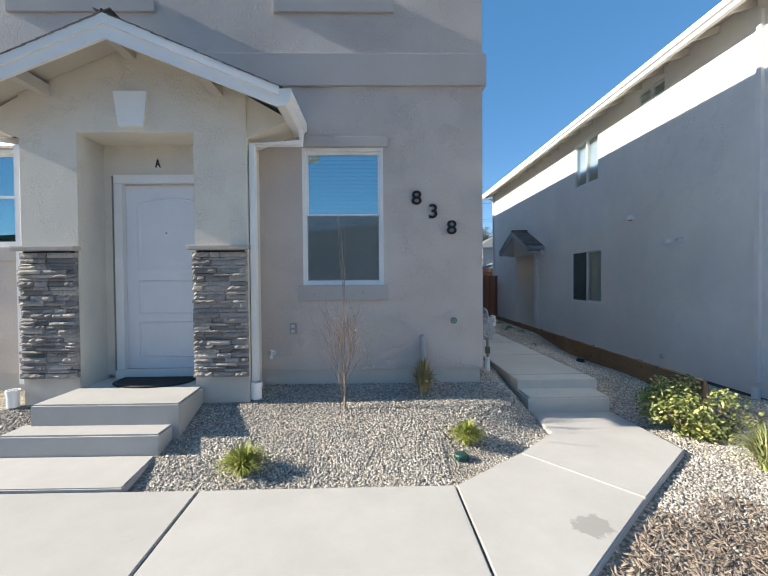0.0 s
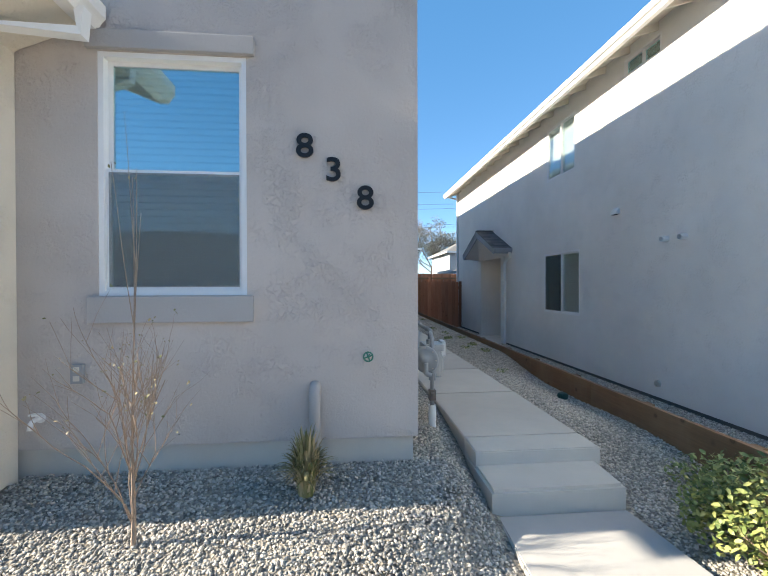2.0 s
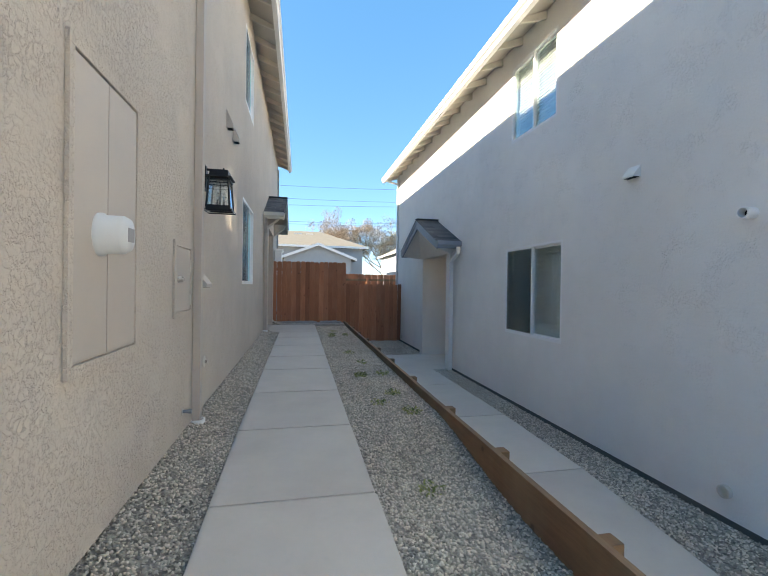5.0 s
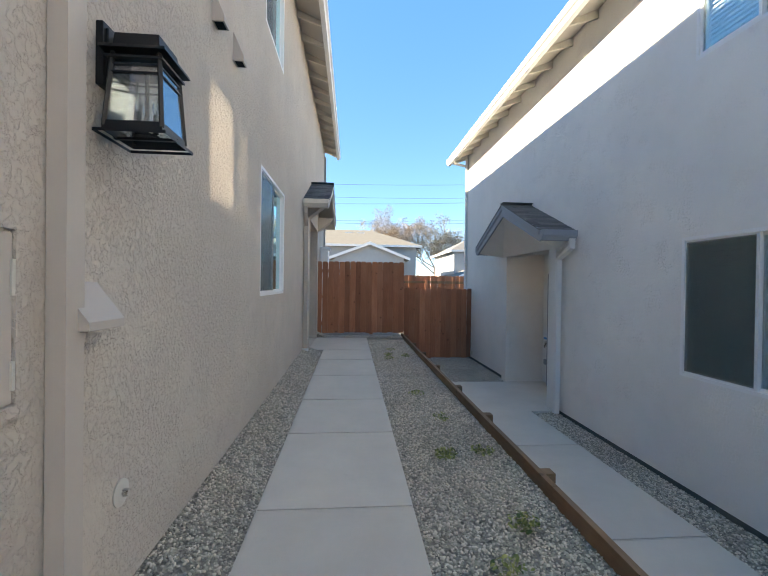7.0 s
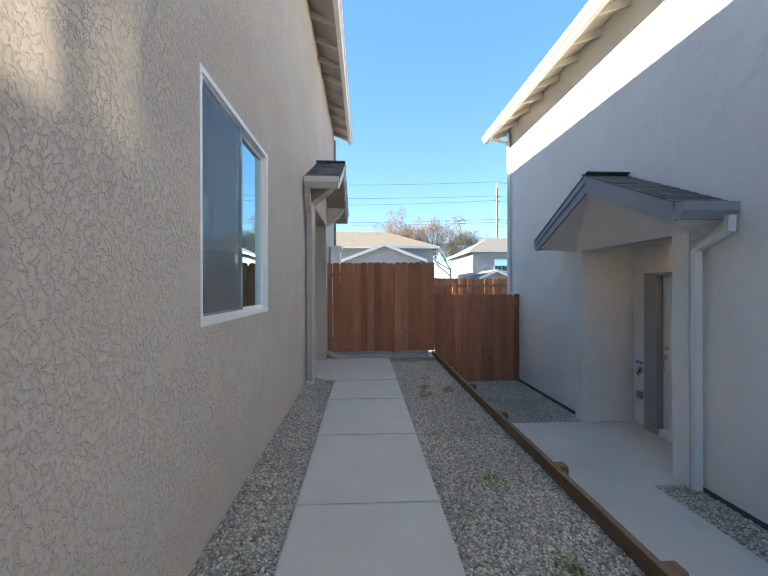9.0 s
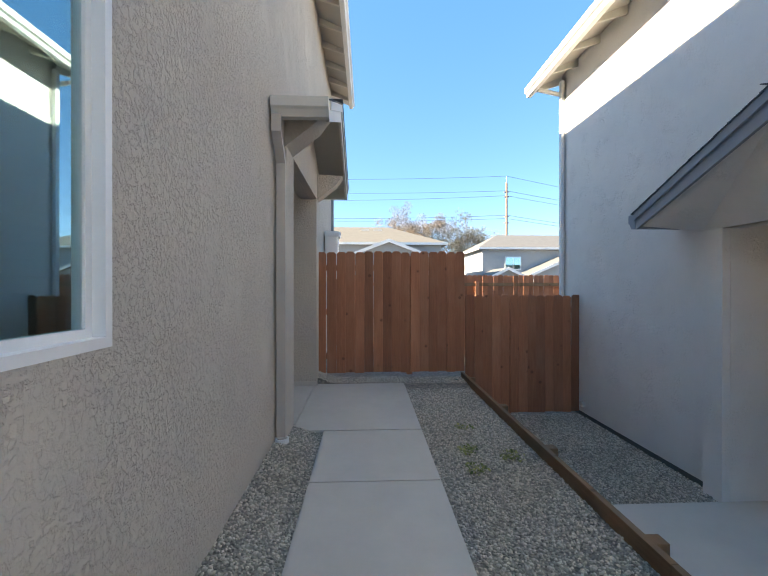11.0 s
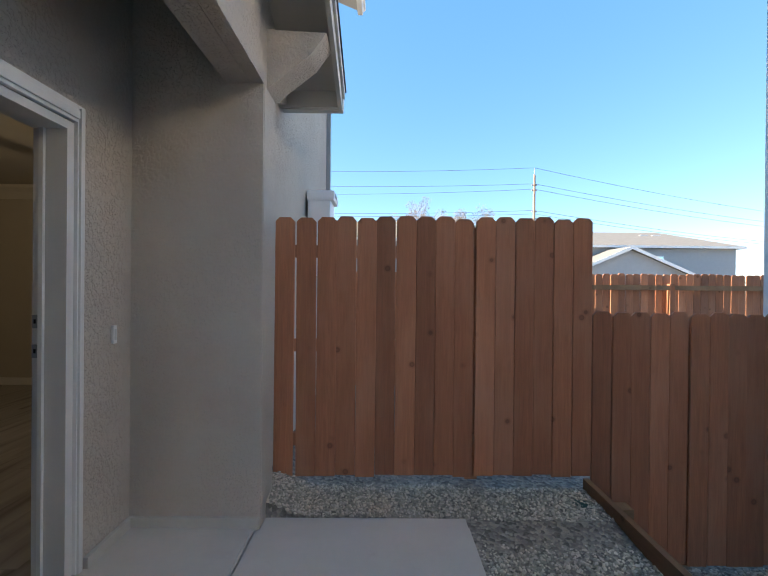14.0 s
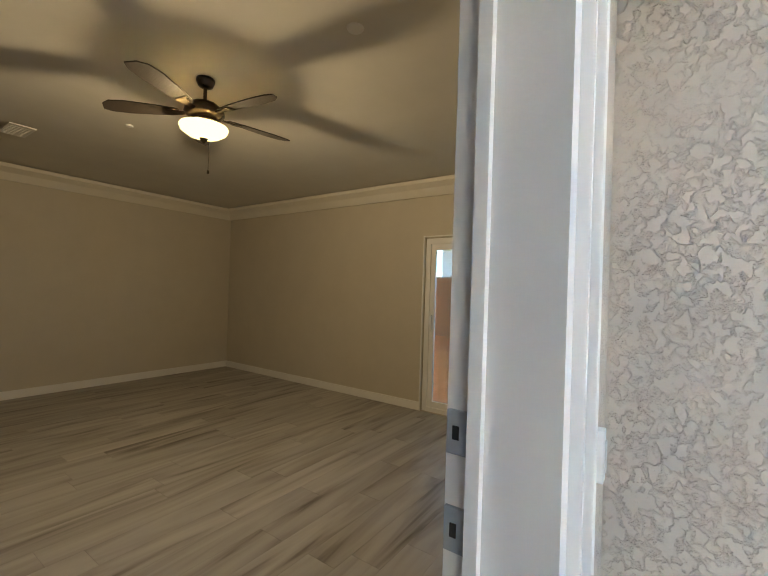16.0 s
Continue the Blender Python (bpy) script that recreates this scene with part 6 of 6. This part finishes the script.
def hip_house(m, w, d, zw, zr, ridge0, ridge1, roof_mat, label, windows, gables=()):
    h = thing("house", m, label, "house")
    part("wall", boxes((0, w, 0, d, -0.3, zw)), FARWALL, h)
    o = 0.5
    bm = bmesh.new()
    e = [bm.verts.new(p) for p in ((-o, -o, zw - 0.05), (w + o, -o, zw - 0.05), (w + o, d + o, zw - 0.05), (-o, d + o, zw - 0.05))]
    f = [bm.verts.new(p) for p in ((-o, -o, zw - 0.22), (w + o, -o, zw - 0.22), (w + o, d + o, zw - 0.22), (-o, d + o, zw - 0.22))]
    r0, r1 = bm.verts.new((ridge0, d / 2, zr)), bm.verts.new((ridge1, d / 2, zr))
    for q in ((e[0], e[1], r1, r0), (e[1], e[2], r1), (e[2], e[3], r0, r1), (e[3], e[0], r0), f[::-1]):
        bm.faces.new(q)
    roof = part("roof", bm, roof_mat, h)
    corners = ((-o, -o), (w + o, -o), (w + o, d + o), (-o, d + o))
    bm = bmesh.new()
    for a, b in ((0, 1), (1, 2), (2, 3), (3, 0)):
        pa, pb = corners[a], corners[b]
        bar(bm, [(pa[0], pa[1], zw - 0.13), (pb[0], pb[1], zw - 0.13)], 0.2, 0.06, (0, 0, 1))
    part("fascia", bm, WHITE, h)
    for x, z, ww, hh in windows:
        wd = part("window", boxes((x, x + ww, -0.06, -0.01, z, z + hh)), VINYL, h)
        part("pane", boxes((x + 0.08, x + ww / 2 - 0.04, -0.075, -0.061, z + 0.08, z + hh - 0.08)), GLASS, wd)
        part("pane", boxes((x + ww / 2 + 0.04, x + ww - 0.08, -0.075, -0.061, z + 0.08, z + hh - 0.08)), GLASS, wd)
    for gx0, gx1, gz, gp, gd in gables:
        bm = bmesh.new()
        prism(bm, [(gx0, -0.3), (gx1, -0.3), (gx1, gz), ((gx0 + gx1) / 2, gp - 0.25), (gx0, gz)], -gd, -0.01, "y")
        part("wing_wall", bm, FARWALL, h)
        bm = bmesh.new()
        c = (gx0 + gx1) / 2
        prism(bm, [(gx0 - 0.5, gz - 0.2), (c, gp), (gx1 + 0.5, gz - 0.2), (gx1 + 0.5, gz - 0.38), (c, gp - 0.2), (gx0 - 0.5, gz - 0.38)], -gd - 0.4, 4.0, "y")
        wr = part("wing_roof", bm, roof_mat, h)
        bm = bmesh.new()
        prism(bm, [(gx0 - 0.5, gz - 0.18), (c, gp + 0.02), (gx1 + 0.5, gz - 0.18), (gx1 + 0.5, gz - 0.42), (c, gp - 0.24), (gx0 - 0.5, gz - 0.42)], -gd - 0.46, -gd - 0.4, "y")
        part("rake", bm, WHITE, wr)
    for k in range(2):
        part("roof_vent", boxes((ridge1 - 1.5 - k * 1.2, ridge1 - 0.7 - k * 1.2, d / 2 - 1.4, d / 2 - 1.0, zr - 0.62, zr - 0.42)), WHITE, roof)
    return h


hip_house(pose(-14, 45, 0), 22.2, 11, 5.42, 7.5, 5.5, 18.1, FARROOF, "pale two-storey house with a tan hipped roof", ((18.6, 3.6, 1.7, 1.2),), ((14.6, 20.8, 4.24, 5.43, 2.0),))
hip_house(pose(13.2, 50, 0), 20, 10, 5.55, 7.4, 3.0, 16.5, FARROOF2, "pale two-storey house with a grey hipped roof", ((2.2, 3.35, 1.6, 1.3), (12.0, 3.35, 1.6, 1.3)), ((3.6, 13.2, 3.0, 5.1, 3.5), (-0.6, 2.6, 2.6, 3.4, 4.0)))


def far_tree(x, y, hgt, crown, seed, mat, label, leaves):
    rr = random.Random(seed)
    t = thing("tree", pose(x, y, -0.1), label, "tree", "bare oaks beyond the houses")
    bm = bmesh.new()
    tt = []
    tube(bm, [(0, 0, 0), (0.1, 0, hgt * 0.2), (0, 0.1, hgt * 0.36)], 0.38, 8, 0.26)
    for k in range(9):
        a = 2 * math.pi * k / 9 + rr.uniform(-0.3, 0.3)
        branch(bm, Vector((0, 0, hgt * rr.uniform(0.26, 0.38))), Vector((math.cos(a) * 0.9, math.sin(a) * 0.9, rr.uniform(0.5, 1.6))).normalized(), crown * rr.uniform(0.6, 0.85), 0.13, 3, rr, 0.42, 3, tt, 4)
    part("trunk", bm, BARK, t)
    bm = bmesh.new()
    for p in tt:
        if rr.random() < 0.92:
            leaf_cloud(bm, p, (0.95, 0.95, 0.75), int(leaves * 2.6), 0.10, rr)
    part("crown", bm, mat, t)
    return t


RUSSET = Mat("russet_leaf", 0.7)
RUSSET.color(RUSSET.ramp(RUSSET.node("ShaderNodeNewGeometry").outputs["Random Per Island"], (0.0, (0.19, 0.135, 0.095)), (0.5, (0.31, 0.235, 0.17)), (1.0, (0.40, 0.33, 0.26))))
RUSSET = RUSSET.m
OLIVE = Mat("olive_leaf", 0.7)
OLIVE.color(OLIVE.ramp(OLIVE.node("ShaderNodeNewGeometry").outputs["Random Per Island"], (0.0, (0.13, 0.12, 0.085)), (0.5, (0.22, 0.20, 0.145)), (1.0, (0.32, 0.29, 0.225))))
OLIVE = OLIVE.m
far_tree(9.0, 76, 13.2, 5.6, 41, RUSSET, "oak with thin russet winter foliage", 30)
far_tree(16.4, 75, 13.8, 5.2, 42, OLIVE, "nearly bare oak with pale twigs", 22)
far_tree(22.6, 78, 11.4, 4.2, 43, OLIVE, "small nearly bare tree behind a roof", 14)
far_tree(33.5, 76, 10.2, 3.4, 44, OLIVE, "small nearly bare tree behind a roof", 5)
far_tree(-6.0, 78, 11.0, 4.2, 45, OLIVE, "nearly bare tree behind a roof", 5)

pole = thing("power_pole", pose(19.1, 60, -0.1), "tall weathered wooden power pole", "power pole")
part("shaft", lathe(bmesh.new(), [(0.18, 0), (0.13, 14.6), (0, 14.6)], steps=10), BARK, pole)
part("insulator_pin", lathe(bmesh.new(), [(0.05, 14.6), (0.04, 15.4), (0, 15.4)], steps=6), GREY_TRIM, pole)
for z in (13.4, 12.8, 10.4, 9.6):
    part("bracket", boxes((-0.3, 0.3, -0.08, 0.08, z, z + 0.12)), GREY_TRIM, pole)
WIRE = plain("wire", (0.10, 0.12, 0.14), 0.6)
for k, (z, za, zb) in enumerate(((15.3, 16.6, 13.6), (13.5, 15.0, 12.2), (12.9, 13.6, 11.4), (10.5, 11.6, 9.2), (10.1, 11.4, 8.8))):
    wv = thing("power_line", pose(19.1, 60, z), "thin overhead power line", "power line", "lines on the pole")
    bm = bmesh.new()
    tube(bm, [(-55 * f, 4 * f, (za - z) * f - 2.2 * 4 * f * (1 - f) * 0.35) for f in [i / 14 for i in range(15)]], 0.022, 4)
    tube(bm, [(60 * f, 22 * f, (zb - z) * f - 1.6 * 4 * f * (1 - f) * 0.4) for f in [i / 14 for i in range(15)]], 0.022, 4)
    part("wire", bm, WIRE, wv)

# unseen hill shape behind the view, added to darken the front windows' reflections
HILL = Mat("backdrop_green", 0.9)
HILL.color(HILL.mix(HILL.noise(0.35, 5, 0.7), (0.03, 0.045, 0.025), (0.09, 0.10, 0.06)))
bm = bmesh.new()
pts = [(-90 + 6 * i, 10.5 + 2.4 * noise.noise(Vector((i * 0.33, 0.7, 0)))) for i in range(31)]
prism(bm, [(-90, -0.2)] + [(90, -0.2)] + pts[::-1], -66, -60, "y")
solid("backdrop", bm, HILL.m, "unseen dark hill shape added for the front windows to mirror", "backdrop", kind="structure")

# ---- gravel, stone by stone ----
phi = (1 + 5 ** 0.5) / 2
ICO_V = np.array([(-1, phi, 0), (1, phi, 0), (-1, -phi, 0), (1, -phi, 0), (0, -1, phi), (0, 1, phi), (0, -1, -phi), (0, 1, -phi), (phi, 0, -1), (phi, 0, 1), (-phi, 0, -1), (-phi, 0, 1)]) / math.hypot(1, phi)
ICO_F = np.array([(0, 11, 5), (0, 5, 1), (0, 1, 7), (0, 7, 10), (0, 10, 11), (1, 5, 9), (5, 11, 4), (11, 10, 2), (10, 7, 6), (7, 1, 8), (3, 9, 4), (3, 4, 2), (3, 2, 6), (3, 6, 8), (3, 8, 9), (4, 9, 5), (2, 4, 11), (6, 2, 10), (8, 6, 7), (9, 8, 1)])


def pebbles(name, x0, x1, y0, y1, per_m2, size, mat, label, keep, seed, shape=(1.0, 0.75, 0.55), category="gravel"):
    """Loose stones over a bed, joined into one mesh."""
    rn = np.random.default_rng(seed)
    n = int((x1 - x0) * (y1 - y0) * per_m2)
    px, py = rn.uniform(x0, x1, n), rn.uniform(y0, y1, n)
    ok = np.array([keep(a, b) for a, b in zip(px, py)])
    px, py = px[ok], py[ok]
    n = len(px)
    pz = np.array([ground_z(a, b) for a, b in zip(px, py)])
    s = size * rn.uniform(0.55, 1.35, n)
    dims = np.array(shape)[None, :] * rn.uniform(0.7, 1.3, (n, 3)) * s[:, None]
    v = ICO_V[None, :, :] * rn.uniform(0.72, 1.22, (n, 12, 1)) * dims[:, None, :]
    a = rn.uniform(0, 2 * np.pi, n)
    b = rn.normal(0, 0.45, n)
    cb, sb = np.cos(b)[:, None], np.sin(b)[:, None]
    vx, vz = v[:, :, 0] * cb - v[:, :, 2] * sb, v[:, :, 0] * sb + v[:, :, 2] * cb
    ca, sa = np.cos(a)[:, None], np.sin(a)[:, None]
    wx, wy = vx * ca - v[:, :, 1] * sa, vx * sa + v[:, :, 1] * ca
    out = np.stack([wx + px[:, None], wy + py[:, None], vz + (pz + s * rn.uniform(0.0, 0.45, n))[:, None]], axis=2).reshape(-1, 3)
    faces = (ICO_F[None, :, :] + (np.arange(n) * 12)[:, None, None]).reshape(-1, 3)
    me = bpy.data.meshes.new(name)
    me.vertices.add(len(out))
    me.vertices.foreach_set("co", out.ravel())
    me.loops.add(faces.size)
    me.loops.foreach_set("vertex_index", faces.ravel())
    me.polygons.add(len(faces))
    me.polygons.foreach_set("loop_start", np.arange(0, faces.size, 3))
    me.materials.append(mat)
    me.update(calc_edges=True)
    return tagged(new(name, me), label, category, kind="stuff")


def keep_front(x, y):
    if x < -1.27 and y > 3.95:
        return False
    if x < -1.73 and y > 2.72:
        return x < -3.2 and y < 3.95
    if x > 0.5 and y < 2.76 + (x - 0.53) * 0.86:
        return False
    return not (x > 1.57 and y < 4.25) and not (x > 1.15 and y > 4.6)


def keep_right(x, y):
    if y < 3.26:
        return x > 0.99 + (y - 1.87) * 1.116 + 0.02
    return x > 2.54 if y < 4.3 else x > 2.56


pebbles("gravel", -4.6, 1.6, 2.74, 4.5, 5200, 0.0104, GRAVEL_FRONT, "loose grey crushed gravel of the front bed", keep_front, 1)
pebbles("gravel", 1.8, 3.45, 2.3, 4.6, 4800, 0.0104, GRAVEL_FRONT, "loose pale crushed gravel beside the walk", keep_right, 2)
pebbles("gravel", 1.14, 1.60, 4.5, 17.7, 4700, 0.0102, GRAVEL, "loose crushed gravel along the stucco wall", lambda x, y: (x < 1.565 or y > 17.34) and not (y > 15.46 and y < 17.34), 3)
pebbles("gravel", 2.50, 3.43, 4.6, 17.7, 4600, 0.0102, GRAVEL, "loose crushed gravel between walk and timber", lambda x, y: x > 2.525 or y > 17.34, 4)
pebbles("gravel", 1.24, 2.50, 17.33, 17.74, 4600, 0.0102, GRAVEL, "loose crushed gravel under the fence", lambda x, y: True, 5)
pebbles("gravel", 4.46, 5.34, 3.2, 13.19, 3300, 0.012, GRAVEL, "loose crushed gravel along the neighbour wall", lambda x, y: x > n_edge(y), 6)
pebbles("gravel", 3.47, 5.34, 15.11, 17.75, 3300, 0.012, GRAVEL, "loose crushed gravel before the low fence", lambda x, y: True, 7)
CHIP = gravel_mat("bark_chips", (0.15, 0.118, 0.095), (0.40, 0.335, 0.275))
pebbles("bark_mulch", 0.7, 3.2, 0.9, 2.6, 3600, 0.013, CHIP, "brown bark chips scattered over the ground", lambda x, y: x > 1.02 + (y - 1.87) * 1.116 + 0.06 and y < 2.55 + 0.12 * math.sin(x * 9), 8, (3.2, 0.42, 0.22), "mulch")
pebbles("gravel", 1.3, 3.6, 1.9, 2.6, 240, 0.0108, GRAVEL_FRONT, "loose pale gravel among the bark chips", keep_right, 9)
